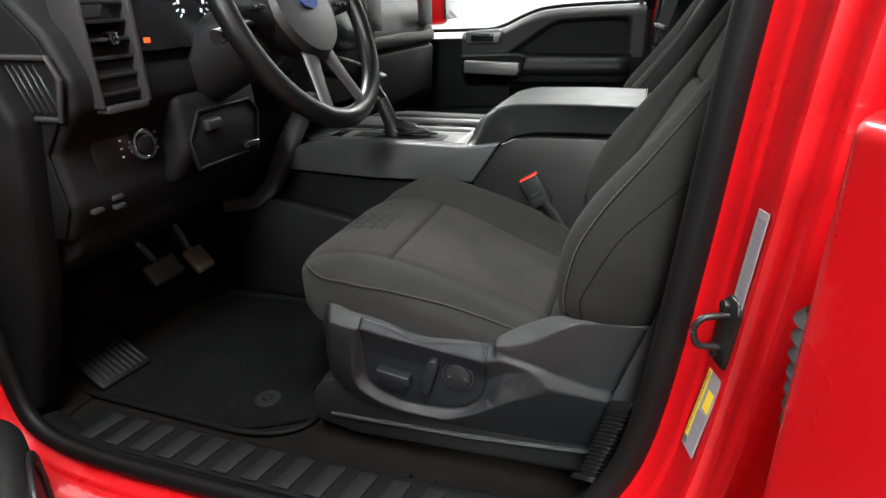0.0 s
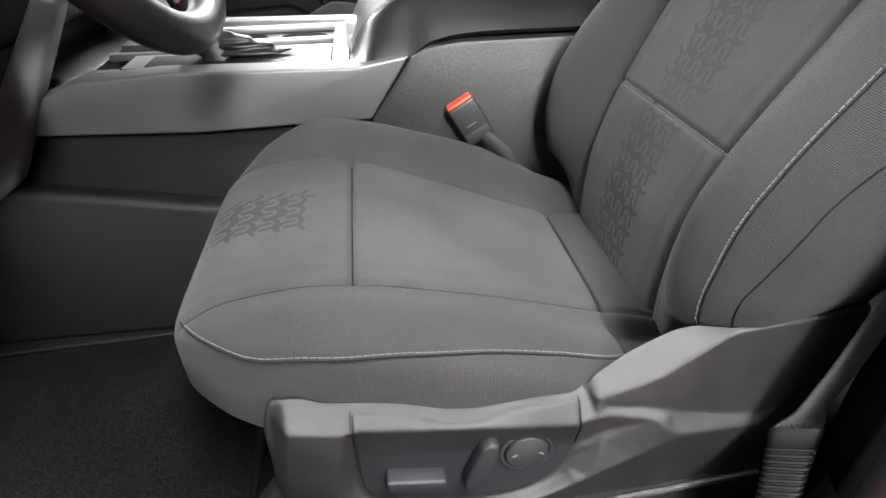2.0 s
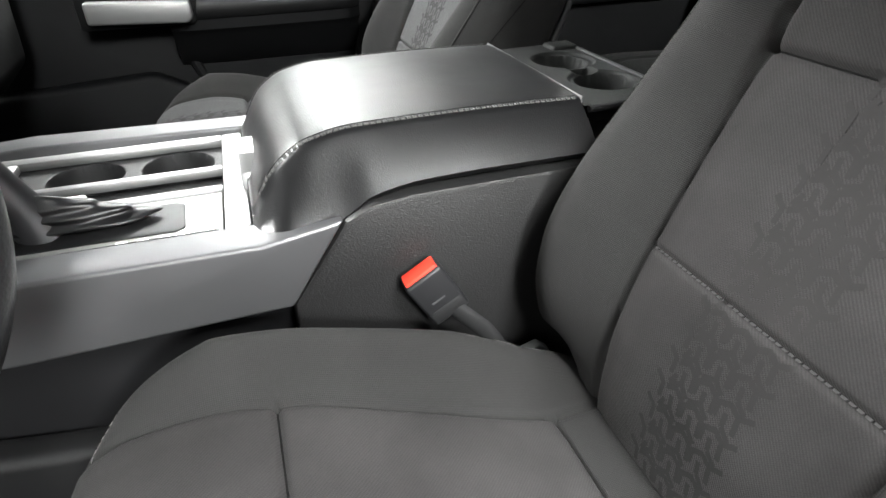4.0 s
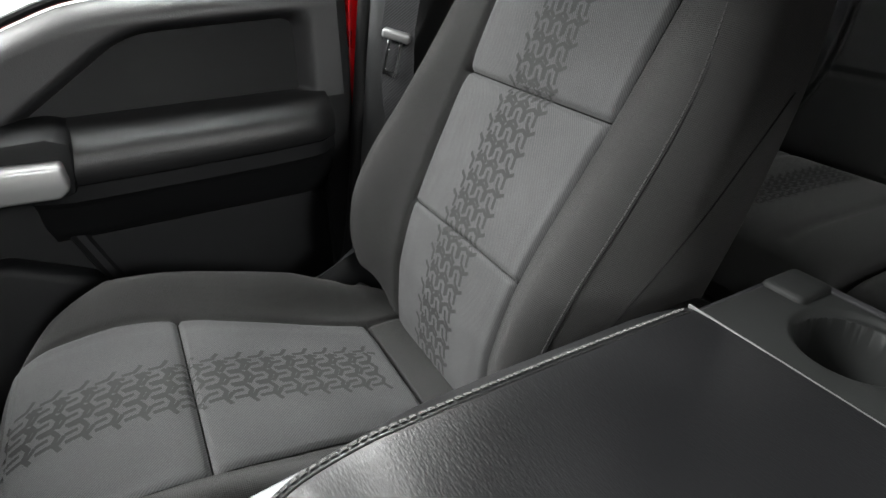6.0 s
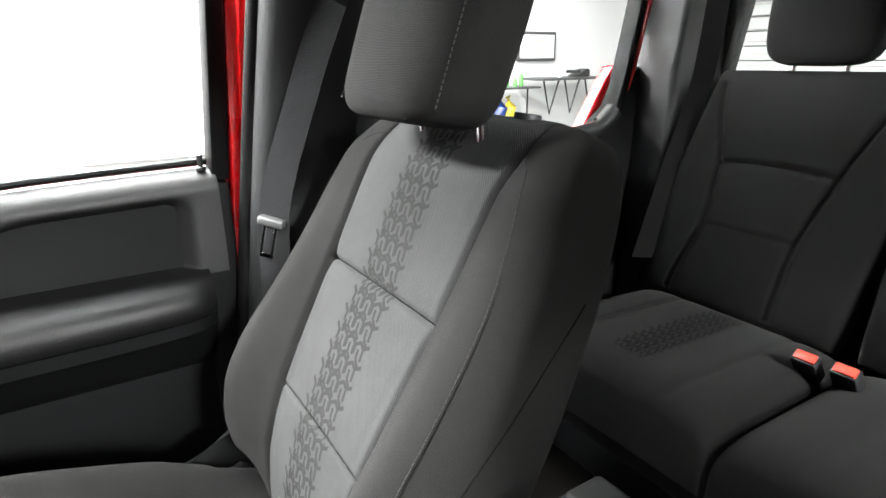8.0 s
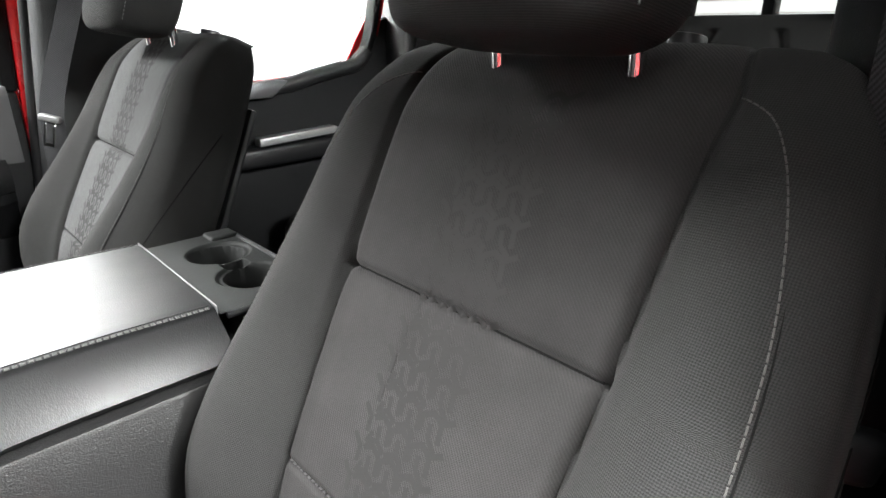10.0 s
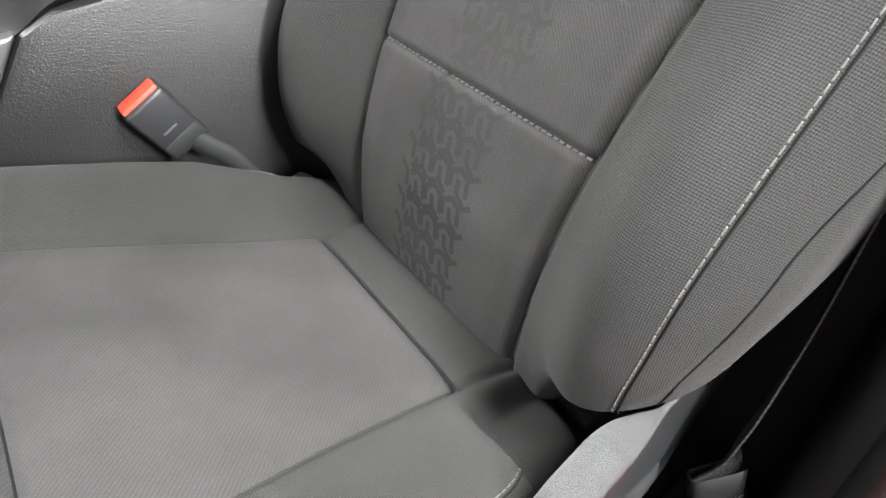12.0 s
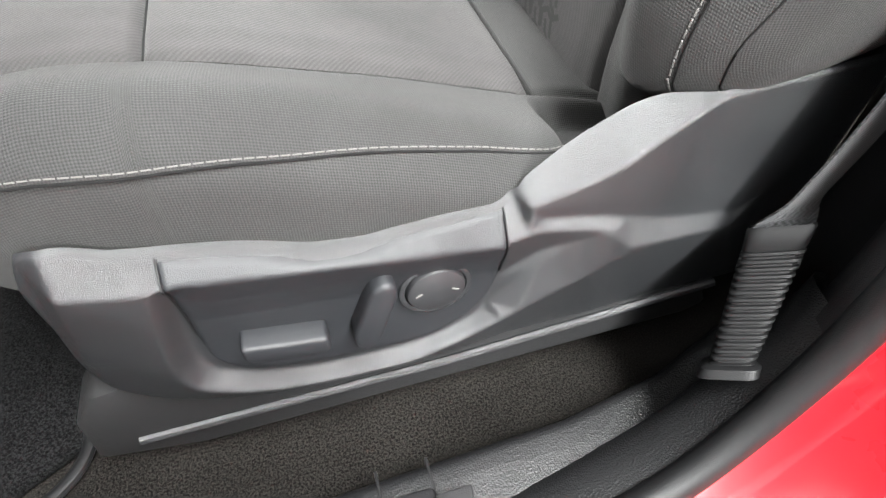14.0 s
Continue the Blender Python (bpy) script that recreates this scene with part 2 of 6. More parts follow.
CLOTH = cloth("bolster_cloth", (0.0200, 0.0197, 0.0195), 0.0023, 0.5, weave="grid", depth=0.42)
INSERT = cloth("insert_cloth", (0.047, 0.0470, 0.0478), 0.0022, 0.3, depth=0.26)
# driver's insert: darker than the passenger's overall, with stronger worn patches
INSERT_DRIVER = cloth("driver_insert_cloth", (0.0245, 0.0234, 0.0234), 0.0022, 0.35, 0.30, depth=0.16)
# rear seat cloth: near-black copy, the rear cab's shade put into its colour
SHADED_REAR_CLOTH = cloth("shaded_rear_cloth", (0.0050, 0.0050, 0.0049), 0.0027, 0.3, weave="grid", depth=0.3)
PRINT = plain("dark_print", (0.0265, 0.0262, 0.0262), 0.95, grain=0.08, size=1500, spec=0.1)
FAINT = plain("faded_print", (0.0188, 0.0180, 0.0180), 0.95, grain=0.08, size=1500, spec=0.1)
WORN = plain("worn_print", (0.0222, 0.0212, 0.0212), 0.95, grain=0.06, size=1500, spec=0.1)
# rear tread print, darkened likewise for the shade at the back
SHADED_REAR_PRINT = plain("shaded_rear_print", (0.0021, 0.0021, 0.0021), 0.95, spec=0.1)
THREAD = plain("grey_thread", (0.060, 0.0575, 0.055), 0.9)
CLOTHTHREAD = plain("cloth_grey_thread", (0.034, 0.033, 0.033), 0.9)
DULLTHREAD = plain("dull_grey_thread", (0.055, 0.054, 0.053), 0.9)
SEAM = plain("dark_seam_thread", (0.005, 0.005, 0.005), 0.95, spec=0.1)
LEATHER = leather("console_leather", (0.0042, 0.0042, 0.0046), 0.36, 620.0, 0.16, (1.5, 0.4, 1.0), 0.30)
CONSOLE = leather("console_side_vinyl", (0.010, 0.0098, 0.010), 0.42, 560.0, 0.4, (1, 1, 1.6), 0.4)
BRACEGREY = plain("grey_brace_plastic", (0.085, 0.085, 0.088), 0.45, grain=0.2, size=1500)
DOORSKIN = leather("door_skin", (0.0055, 0.0055, 0.0058), 0.50, 600.0, 0.3, (1, 1, 1), 0.3)
# upper door trim: lighter than DOORSKIN, window light put into its colour
DOORTOP = leather("lit_upper_door_skin", (0.018, 0.0178, 0.0185), 0.5, 600.0, 0.3, (1, 1, 1), 0.4)
DOORPLASTIC = plain("door_plastic", (0.0034, 0.0035, 0.0038), 0.6, grain=0.3, size=1300, spec=0.12)
VINYL = leather("grained_vinyl", (0.010, 0.010, 0.0105), 0.40, 600.0, 0.5, (1, 1, 1))
SMOOTH = plain("satin_black_plastic", (0.011, 0.011, 0.012), 0.4, grain=0.15, size=1300)
GRAINED = plain("grained_black_plastic", (0.0072, 0.0076, 0.0086), 0.42, grain=0.6, size=2100, spec=0.6)
SILLSKIN = leather("sill_trim_grain", (0.0050, 0.0051, 0.0055), 0.48, 700.0, 0.6, (1, 1, 1), 0.26)
PILLAR = plain("grey_pillar_plastic", (0.022, 0.0225, 0.0235), 0.5, grain=0.3, size=1500, spec=0.4)
PLATE = plain("satin_switch_plate", (0.0070, 0.0075, 0.0088), 0.50, grain=0.35, size=1700, spec=0.30)
TRAY = plain("matt_tray_plastic", (0.0085, 0.009, 0.0088), 0.62, grain=0.2, size=1300, spec=0.16)
DASH = plain("dark_dash_plastic", (0.0058, 0.0058, 0.0061), 0.60, grain=0.25, size=1300, spec=0.2)
VENTTRIM = plain("dark_vent_trim", (0.035, 0.034, 0.035), 0.42, 0.3, grain=0.1, size=1500, vary=0.08)
MATT = plain("matt_black_plastic", (0.0085, 0.0085, 0.009), 0.62, grain=0.25, size=1300, spec=0.3)
GLOSS = plain("gloss_black_plastic", (0.012, 0.012, 0.013), 0.18, coat=0.3)
RUBBER = plain("black_rubber", (0.0035, 0.0035, 0.0038), 0.5, grain=0.2, size=1300, spec=0.22)
WORNRUBBER = plain("worn_pedal_rubber", (0.045, 0.044, 0.045), 0.6, grain=0.3, size=700, vary=0.35, spec=0.35)
SCUFFED = plain("scuffed_pedal_rubber", (0.13, 0.105, 0.07), 0.6, grain=0.3, size=700, vary=0.5, spec=0.35)
DARKTRIM = plain("dark_kick_plastic", (0.0045, 0.0045, 0.005), 0.65, grain=0.25, size=1300, spec=0.14)
SILVER = plain("satin_silver", (0.28, 0.28, 0.28), 0.42, 0.85, grain=0.08, size=1600, vary=0.05)
GREYTRIM = plain("dark_silver_trim", (0.11, 0.11, 0.114), 0.40, 0.65, grain=0.08, size=1600, vary=0.06)
PLATEGREY = plain("grey_plate", (0.20, 0.20, 0.195), 0.45, 0.4, grain=0.1, size=1500, vary=0.06)
CHROME = plain("chrome", (0.8, 0.8, 0.8), 0.1, 1.0, vary=0.03, spread=0.04)
STEEL = plain("black_oxide_steel", (0.05, 0.05, 0.05), 0.35, 0.8)
RED = plain("red_car_paint", (0.62, 0.005, 0.009), 0.3, 0.1, vary=0.04, coat=1.0)
BUTTON = plain("red_button", (0.75, 0.045, 0.025), 0.45, vary=0.05)
HANDLE = plain("satin_grey_handle", (0.22, 0.22, 0.22), 0.42, 0.7, grain=0.1, size=1500, vary=0.05)
CARPET = pile("cab_carpet", (0.0088, 0.0080, 0.0073))
MAT = pile("mat_carpet", (0.0052, 0.0052, 0.0054))
WEB = cloth("belt_webbing", (0.026, 0.026, 0.0275), 0.0032, 0.5, depth=0.4)
# headliner is out of view; its dark tone holds down fill inside the cab
HEADLINER = cloth("headliner_cloth", (0.03, 0.03, 0.03), 0.002, 0.2, weave="grid", depth=0.1)
# south and west walls and the ceiling are unseen; dark tones cut the fill
GREYWALL = plain("fill_cutting_wall", (0.12, 0.12, 0.12), 0.6, vary=0.05)
DARKCEILING = plain("fill_cutting_ceiling", (0.06, 0.06, 0.062), 0.7, vary=0.1)
WHITE = plain("white_paint", (0.60, 0.60, 0.595), 0.6, vary=0.03)
# floor tone lowered to weaken the bounce onto side faces
FLOORPAINT = plain("grey_floor_coating", (0.055, 0.055, 0.054), 0.4, vary=0.08)
STICKER = plain("sticker_white", (0.8, 0.8, 0.8), 0.4, vary=0.03)
PAPER = plain("paper_label", (0.28, 0.26, 0.28), 0.5, vary=0.06)
YELLOW = plain("sticker_yellow", (0.85, 0.62, 0.05), 0.4, vary=0.04)
INK = plain("ink", (0.12, 0.12, 0.13), 0.6)
PALEINK = plain("pale_print", (0.22, 0.21, 0.23), 0.6)
BLUE = plain("blue_enamel", (0.01, 0.03, 0.16), 0.25, coat=0.6)


def glowing(name, colour, strength):
    m, t, b = material(name)
    b.inputs["Base Color"].default_value = (*colour, 1)
    b.inputs["Emission Color"].default_value = (*colour, 1)
    b.inputs["Emission Strength"].default_value = strength
    return m


LAMPFACE = glowing("lamp_face", (1, 0.98, 0.95), 6.0)
DIAL = glowing("dial_marks", (0.85, 0.9, 1.0), 1.2)
WARN = glowing("warning_light", (1.0, 0.12, 0.02), 2.0)


def pane(name, tint=(0.95, 0.98, 0.97)):
    m, t, b = material(name)
    b.inputs["Base Color"].default_value = (*tint, 1)
    b.inputs["Transmission Weight"].default_value = 1.0
    b.inputs["Roughness"].default_value = 0.01
    b.inputs["IOR"].default_value = 1.03
    return m


GLASS = pane("window_glass")
DARKGLASS = pane("privacy_glass", (0.82, 0.84, 0.83))
TINT = plain("tinted_glass", (0.01, 0.011, 0.011), 0.05, vary=0.05)

# ---- showroom ----
ROOM = (-11.0, 10.5, -13.0, 7.6, GROUND, 3.4)


def room():
    x0, x1, y0, y1, z0, z1 = ROOM
    solid("floor", box(x0, x1, y0, y1, z0 - 0.1, z0, 0), FLOORPAINT, "dark grey coated showroom floor", "floor", "structure")
    solid("ceiling", box(x0, x1, y0, y1, z1, z1 + 0.1, 0), DARKCEILING, "unseen showroom ceiling, made dark to cut bounced light", "ceiling", "structure")
    solid("wall_north", box(x0, x1, y1, y1 + 0.12, z0, z1, 0), WHITE, "plain white painted showroom wall", "wall", "structure")
    solid("wall_south", box(x0, x1, y0 - 0.12, y0, z0, z1, 0), GREYWALL, "unseen showroom wall, made grey to cut bounced light", "wall", "structure")
    solid("wall_west", box(x0 - 0.12, x0, y0 - 0.12, y1 + 0.12, z0, z1, 0), GREYWALL, "unseen showroom wall, made grey to cut bounced light", "wall", "structure")
    solid("wall_east", box(x1, x1 + 0.12, y0 - 0.12, y1 + 0.12, z0, z1, 0), WHITE, "plain white painted showroom wall", "wall", "structure")
    first = None
    # added panels, all out of view: where each hangs, and its strength for shaping the light
    panels = ((-3.4, -6.4, 0.3), (-3.4, -2.3, 0.3), (-3.4, 2.4, 3.4), (-3.4, 5.6, 1.4), (0.5, -6.4, 5.0), (0.5, -2.3, 2.1), (-0.1, 2.4, 0.5), (-0.1, 5.6, 3.2), (4.6, -6.4, 0.7), (4.6, -2.3, 0.8), (4.6, 2.4, 0.2), (4.6, 5.6, 0.9))
    for x, y, power in panels:
        if first is None:
            first = thing("ceiling_light", "long unseen ceiling light panel, added to light the cab", "light", "ceiling lights")
            part("frame", box(-0.50, 0.50, -1.25, 1.25, -0.06, 0.0, 0.01), WHITE, first)
            part("diffuser", box(-0.46, 0.46, -1.2, 1.2, -0.075, -0.061, 0.004), LAMPFACE, first)
            first.location = (x, y, z1 - 0.001)
        else:
            copy_thing(first, pose(x, y, z1 - 0.001))
        lamp = bpy.data.lights.new("panel_light", "AREA")
        lamp.shape, lamp.size, lamp.size_y, lamp.energy = "RECTANGLE", 0.9, 2.4, LAMP * power
        lamp.color = (0.98, 1.0, 0.985)
        ob = new("panel_light", lamp)
        ob.location = (x, y, z1 - 0.10)


room()


# ---- cab shell ----
def cab():
    bm = box(-1.2, 1.2, -0.74, 0.74, -0.04, 0.0, 0.005)
    solid("cab_floor", bm, CARPET, "dark grey cut pile carpet on the truck floor", "carpet", "structure")
    rows = [[(x, y, z) for y in np.linspace(-0.74, 0.74, 9)] for x, z in ((-0.95, 0.005), (-1.05, 0.05), (-1.15, 0.16), (-1.2, 0.32), (-1.22, 0.55))]
    solid("toe_board", sheet(rows), CARPET, "dark carpeted toe board under the dashboard", "carpet", "structure")
    roof = slab([(-0.55, 1.14), (-0.3, 1.2), (0.2, 1.23), (0.9, 1.21), (1.25, 1.16), (1.25, 1.2), (0.9, 1.25), (0.2, 1.27), (-0.3, 1.24), (-0.6, 1.17)], -0.66, 0.66, "y", 0.008)
    solid("cab_roof", roof, HEADLINER, "unseen cloth headliner under the cab roof, darkened to cut fill", "roof", "structure")
    # rear wall with its window opening
    wall = thing("wall_rear", "dark plastic rear cab wall with a wide window", "wall", kind="structure")
    part("lower_panel", box(1.16, 1.22, -0.78, 0.78, -0.04, 0.772, 0.01), GRAINED, wall)
    part("upper_panel", box(1.16, 1.22, -0.66, 0.66, 1.10, 1.2, 0.01), GRAINED, wall)
    for s in (-1, 1):
        part("side_panel", slab([(s * 0.735, 0.774), (s * 0.78, 0.774), (s * 0.70, 1.2), (s * 0.665, 1.2)], 1.16, 1.22, "x", 0.01), GRAINED, wall)
        part("mullion", box(1.17, 1.21, s * 0.205 - 0.012, s * 0.205 + 0.012, 0.774, 1.10, 0.004), RUBBER, wall)
    glass = part("glass", box(1.187, 1.192, -0.73, 0.73, 0.774, 1.10, 0), DARKGLASS, wall)
    heat = None
    for k in range(11):
        heat = box(1.1845, 1.186, -0.70, 0.70, 0.795 + 0.027 * k, 0.7962 + 0.027 * k, 0, bm=heat)
    part("heating_wires", heat, plain("wire_brown", (0.25, 0.2, 0.16), 0.5), wall)


cab()

# the line of the door opening: x, z, and the side's distance from the middle
RING = [(0.150, 1.15, 0.64), (0.115, 0.95, 0.69), (0.080, 0.68, 0.72), (0.065, 0.484, 0.732), (0.048, 0.30, 0.742), (0.029, 0.19, 0.752), (-0.012, 0.115, 0.763), (-0.07, 0.068, 0.776), (-0.16, 0.046, 0.788), (-0.35, 0.038, 0.808), (-0.60, 0.038, 0.815), (-0.80, 0.040, 0.815), (-0.89, 0.07, 0.812), (-0.925, 0.14, 0.80), (-0.945, 0.30, 0.785), (-0.955, 0.55, 0.765)]
# the passenger side, whose middle post stands further forward
FAR_RING = [(0.178, 1.15, 0.64), (0.158, 0.95, 0.69), (0.125, 0.68, 0.72), (0.102, 0.484, 0.732), (0.082, 0.30, 0.742), (0.060, 0.19, 0.752), (0.01, 0.115, 0.762), (-0.07, 0.068, 0.770), (-0.16, 0.048, 0.775), (-0.35, 0.040, 0.775), (-0.60, 0.040, 0.775), (-0.80, 0.045, 0.775), (-0.89, 0.08, 0.775), (-0.94, 0.16, 0.772), (-0.96, 0.30, 0.765), (-0.97, 0.55, 0.755)]


def ring_rows(side, profile, start=0, end=None, dx=0.0, dy=0.0):
    """Skin rows along the door opening: profile holds (across, away) steps."""
    pts = (RING if side < 0 else FAR_RING)[start:end]
    dense = []
    for a, b in zip(pts, pts[1:]):
        for k in range(4):
            f = k / 4
            dense.append([a[i] * (1 - f) + b[i] * f for i in range(3)])
    dense.append(list(pts[-1]))
    for _ in range(3):
        dense = [dense[0]] + [[(p[i] + 2 * q[i] + r[i]) / 4 for i in range(3)] for p, q, r in zip(dense, dense[1:], dense[2:])] + [dense[-1]]
    rows = []
    for k, p in enumerate(dense):
        q, r = dense[max(k - 1, 0)], dense[min(k + 1, len(dense) - 1)]
        d = Vector((r[0] - q[0], r[1] - q[1])).normalized()
        away = Vector((-d[1], d[0]))
        rows.append([(p[0] + dx + away[0] * o, side * (p[2] + dy + a), p[1] + away[1] * o) for a, o in profile])
    return rows


def openings():
    for side, dx, dy in ((-1, 0.0, 0.0), (1, -0.096, 0.04)):
        jamb = [(0.0, 0.0), (0.004, 0.012), (0.012, 0.018), (0.022, 0.0245), (0.0255, 0.0258), (0.028, 0.0295), (0.030, 0.031), (0.060, 0.041), (0.067, 0.0415), (0.0705, 0.044), (0.0715, 0.050), (0.074, 0.0555), (0.079, 0.058), (0.090, 0.0605), (0.0965, 0.0615), (0.100, 0.065), (0.1005, 0.072), (0.096, 0.085), (0.078, 0.100), (0.066, 0.118), (0.070, 0.138), (0.10, 0.150), (0.15, 0.156), (0.19, 0.158), (0.205, 0.163), (0.212, 0.22)]
        body = thing("door_frame", "glossy red painted door jamb and sill", "door frame", kind="structure")
        part("red_jamb", sheet(ring_rows(side, jamb, dx=dx, dy=dy)), RED, body)
        seal = [(0.004 + 0.013 * math.cos(a), -0.004 + 0.016 * math.sin(a)) for a in np.linspace(0, 2 * math.pi, 13)]
        part("rubber_seal", sheet(ring_rows(side, seal, dx=dx, dy=dy)), RUBBER, body, "black rubber door seal")
        trim = [(-0.008, -0.006), (-0.02, -0.004), (-0.035, 0.012), (-0.045, 0.05), (-0.048, 0.14), (-0.02, 0.22)] + ([(0.06, 0.24)] if side > 0 else [])
        # near side's trim is far darker than the other's: shade put into its colour
        part("pillar_trim", sheet(ring_rows(side, trim, 0, 7 if side > 0 else 8, dx=dx, dy=dy)), PILLAR if side > 0 else DARKTRIM, body, "black grained pillar trim")
        sill = [(-0.008, -0.008), (-0.022, -0.006), (-0.036, 0.0), (-0.046, 0.008), (-0.052, 0.020), (-0.054, 0.045)]
        part("sill_trim", sheet(ring_rows(side, sill, 5, 13, dx=dx, dy=dy)), SILLSKIN, body, "black grained sill trim")


openings()
for o, edge in ((-1, "panel_near"), (1, "panel_far")):
    tread = slab([(-0.86, o * 0.712), (-0.33, o * 0.708), (-0.116, o * 0.697), (-0.02, o * 0.680), (0.06, o * 0.650), (0.26, o * 0.625), (0.26, o * 0.72), (0.05, o * 0.735), (-0.05, o * 0.752), (-0.16, o * 0.764), (-0.86, o * 0.775)], 0.0, 0.041, "z", 0.012, 4)
    solid("sill_" + edge, tread, SILLSKIN, "broad black grained trim panel inside the door sill", "sill", "structure")
for seam_x in (-0.235, -0.275):
    solid("sill_seam", box(seam_x - 0.0012, seam_x + 0.0012, -0.788, -0.700, 0.030, 0.0416, 0.0004), RUBBER, "narrow dark joint across the sill trim", "sill joint", "structure")
solid("pillar_foot_panel", slab([(0.115, -0.745), (0.118, -0.67), (0.15, -0.60), (0.18, -0.575), (0.30, -0.57), (0.30, -0.745)], 0.0, 0.47, "z", 0.012, 3), DARKTRIM, "black plastic panel at the foot of the middle post", "panel", "structure")
solid("pillar_inner_panel", slab([(0.190, -0.745), (0.190, -0.625), (0.215, -0.585), (0.32, -0.570), (0.32, -0.745)], 0.472, 0.98, "z", 0.012, 3), DARKTRIM, "black plastic panel on the middle post behind the belt", "panel", "structure")
solid("rear_sill_trim", box(0.0, 0.93, 0.742, 0.845, -0.03, 0.085, 0.012, 3), GRAINED, "black plastic sill trim by the rear door", "sill", "structure")
solid("post_panel", box(0.01, 0.22, 0.846, 0.849, -0.12, 0.62, 0.001), GRAINED, "black plastic panel at the foot of the middle post", "panel", "structure")


def scuff_plate():
    t = thing("scuff_plate", "ribbed black plastic scuff plate on the door sill", "sill plate")
    part("plate", box(-0.86, -0.235, -0.800, -0.725, 0.036, 0.050, 0.004), DARKTRIM, t)
    rib = None
    for k in range(12):
        shift = 0.0 if k == 0 else -0.82 + 0.052 * k + 0.82
        if rib is None:
            rib = r = part("rib", slab([(-0.82, -0.795), (-0.792, -0.795), (-0.780, -0.733), (-0.808, -0.733)], 0.049, 0.0545, "z", 0.002), MATT, t)
        else:
            r = new("rib", rib.data)
            r.parent = t
        r.location = (shift, 0, 0)


scuff_plate()

# ---- front seats ----
CUSH_W = knots([(-0.530, 0.070), (-0.524, 0.108), (-0.512, 0.138), (-0.49, 0.164), (-0.46, 0.189), (-0.42, 0.206), (-0.36, 0.215), (-0.25, 0.218), (-0.14, 0.215), (-0.12, 0.211), (-0.108, 0.199), (-0.06, 0.190), (-0.02, 0.17)])
CUSH_T = knots([(-0.530, 0.245), (-0.524, 0.272), (-0.505, 0.300), (-0.46, 0.318), (-0.40, 0.322), (-0.355, 0.318), (-0.25, 0.290), (-0.107, 0.243), (-0.05, 0.232), (-0.02, 0.20)])
CUSH_B = knots([(-0.530, 0.238), (-0.524, 0.222), (-0.505, 0.214), (-0.46, 0.210), (-0.40, 0.20), (-0.2, 0.17), (-0.05, 0.16), (-0.02, 0.17)])
CUSH_I = knots([(-0.540, 0.140), (-0.355, 0.130), (-0.107, 0.106), (-0.02, 0.118)])
CUSH_X = (-0.530, -0.02)


def step(v):
    v = min(1.0, max(0.0, v))
    return v * v * (3 - 2 * v)


def dent(d, width, depth):
    return depth * math.exp(-((d / width) ** 2))


# how high the cushion's edges stand beside the insert: towards -y, towards +y
EDGE_RISE = [0.02, 0.044]
# where the seam across the cushion runs
CROSS = [-0.355]
# how far the driver's outer edge drops before the backrest
BOLSTER_END = [0.016]


def cush_top(x, y):
    w, top, low, yi = CUSH_W(x), CUSH_T(x), CUSH_B(x), CUSH_I(x)
    r = min(abs(y) / w, 1.0)
    zc, hh = (top + low) / 2, (top - low) / 2
    z = zc + hh * (1 - r**6.5) ** (1 / 6.5)
    along = min(1.0, max(0.0, (x + 0.52) / 0.12)) * min(1.0, max(0.0, (0.02 - x) / 0.2))
    z += EDGE_RISE[0 if y < 0 else 1] * along * math.exp(-(((abs(y) - 0.180) / 0.038) ** 2))
    inside = 1 if abs(y) < yi else 0
    z -= dent(abs(y) - yi, 0.004, 0.005) * min(1.0, max(0.0, (x + 0.535) / 0.05))
    if inside:
        puff = min(1.0, (yi - abs(y)) / 0.03)
        if -0.50 < x < -0.107:
            z += 0.004 * puff
        z -= dent(x - CROSS[0], 0.0032, 0.006) + dent(x - CROSS[0], 0.014, 0.0025)
        z -= dent(x + 0.107, 0.0032, 0.006) + dent(x + 0.107, 0.014, 0.003)
    # the outer padded edge may end short of the backrest
    if y < 0:
        z -= BOLSTER_END[0] * step((x + 0.119) / 0.011) * step((-y - 0.115) / 0.025)
    return z


BACK_O, BACK_D, BACK_N = Vector((-0.075, 0, 0.235)), Vector((0.438, 0, 0.899)), Vector((-0.899, 0, 0.438))
BACK_S = (-0.03, 0.605)
BACK_W = knots([(-0.03, 0.135), (0.008, 0.155), (0.024, 0.188), (0.034, 0.208), (0.046, 0.226), (0.075, 0.238), (0.12, 0.245), (0.18, 0.250), (0.30, 0.249), (0.42, 0.241), (0.50, 0.228), (0.56, 0.206), (0.59, 0.178), (0.605, 0.13)])
BACK_F = knots([(-0.03, -0.06), (-0.015, -0.036), (0.016, -0.016), (0.06, 0.000), (0.10, 0.012), (0.18, 0.020), (0.36, 0.012), (0.50, 0.008), (0.56, -0.008), (0.59, -0.03), (0.605, -0.06)])
BACK_R = knots([(-0.03, -0.07), (0.0, -0.10), (0.1, -0.115), (0.4, -0.11), (0.55, -0.105), (0.59, -0.09), (0.605, -0.075)])
BACK_I = knots([(-0.03, 0.108), (0.016, 0.112), (0.18, 0.119), (0.36, 0.132), (0.54, 0.139), (0.605, 0.12)])

BACK_A = knots([(-0.03, 0.0), (0.015, 0.006), (0.03, 0.019), (0.045, 0.034), (0.09, 0.050), (0.15, 0.059), (0.20, 0.057), (0.30, 0.041), (0.40, 0.027), (0.50, 0.017), (0.56, 0.007), (0.605, 0.0)])


# how far behind its front the backrest is widest
FLANK = 0.045


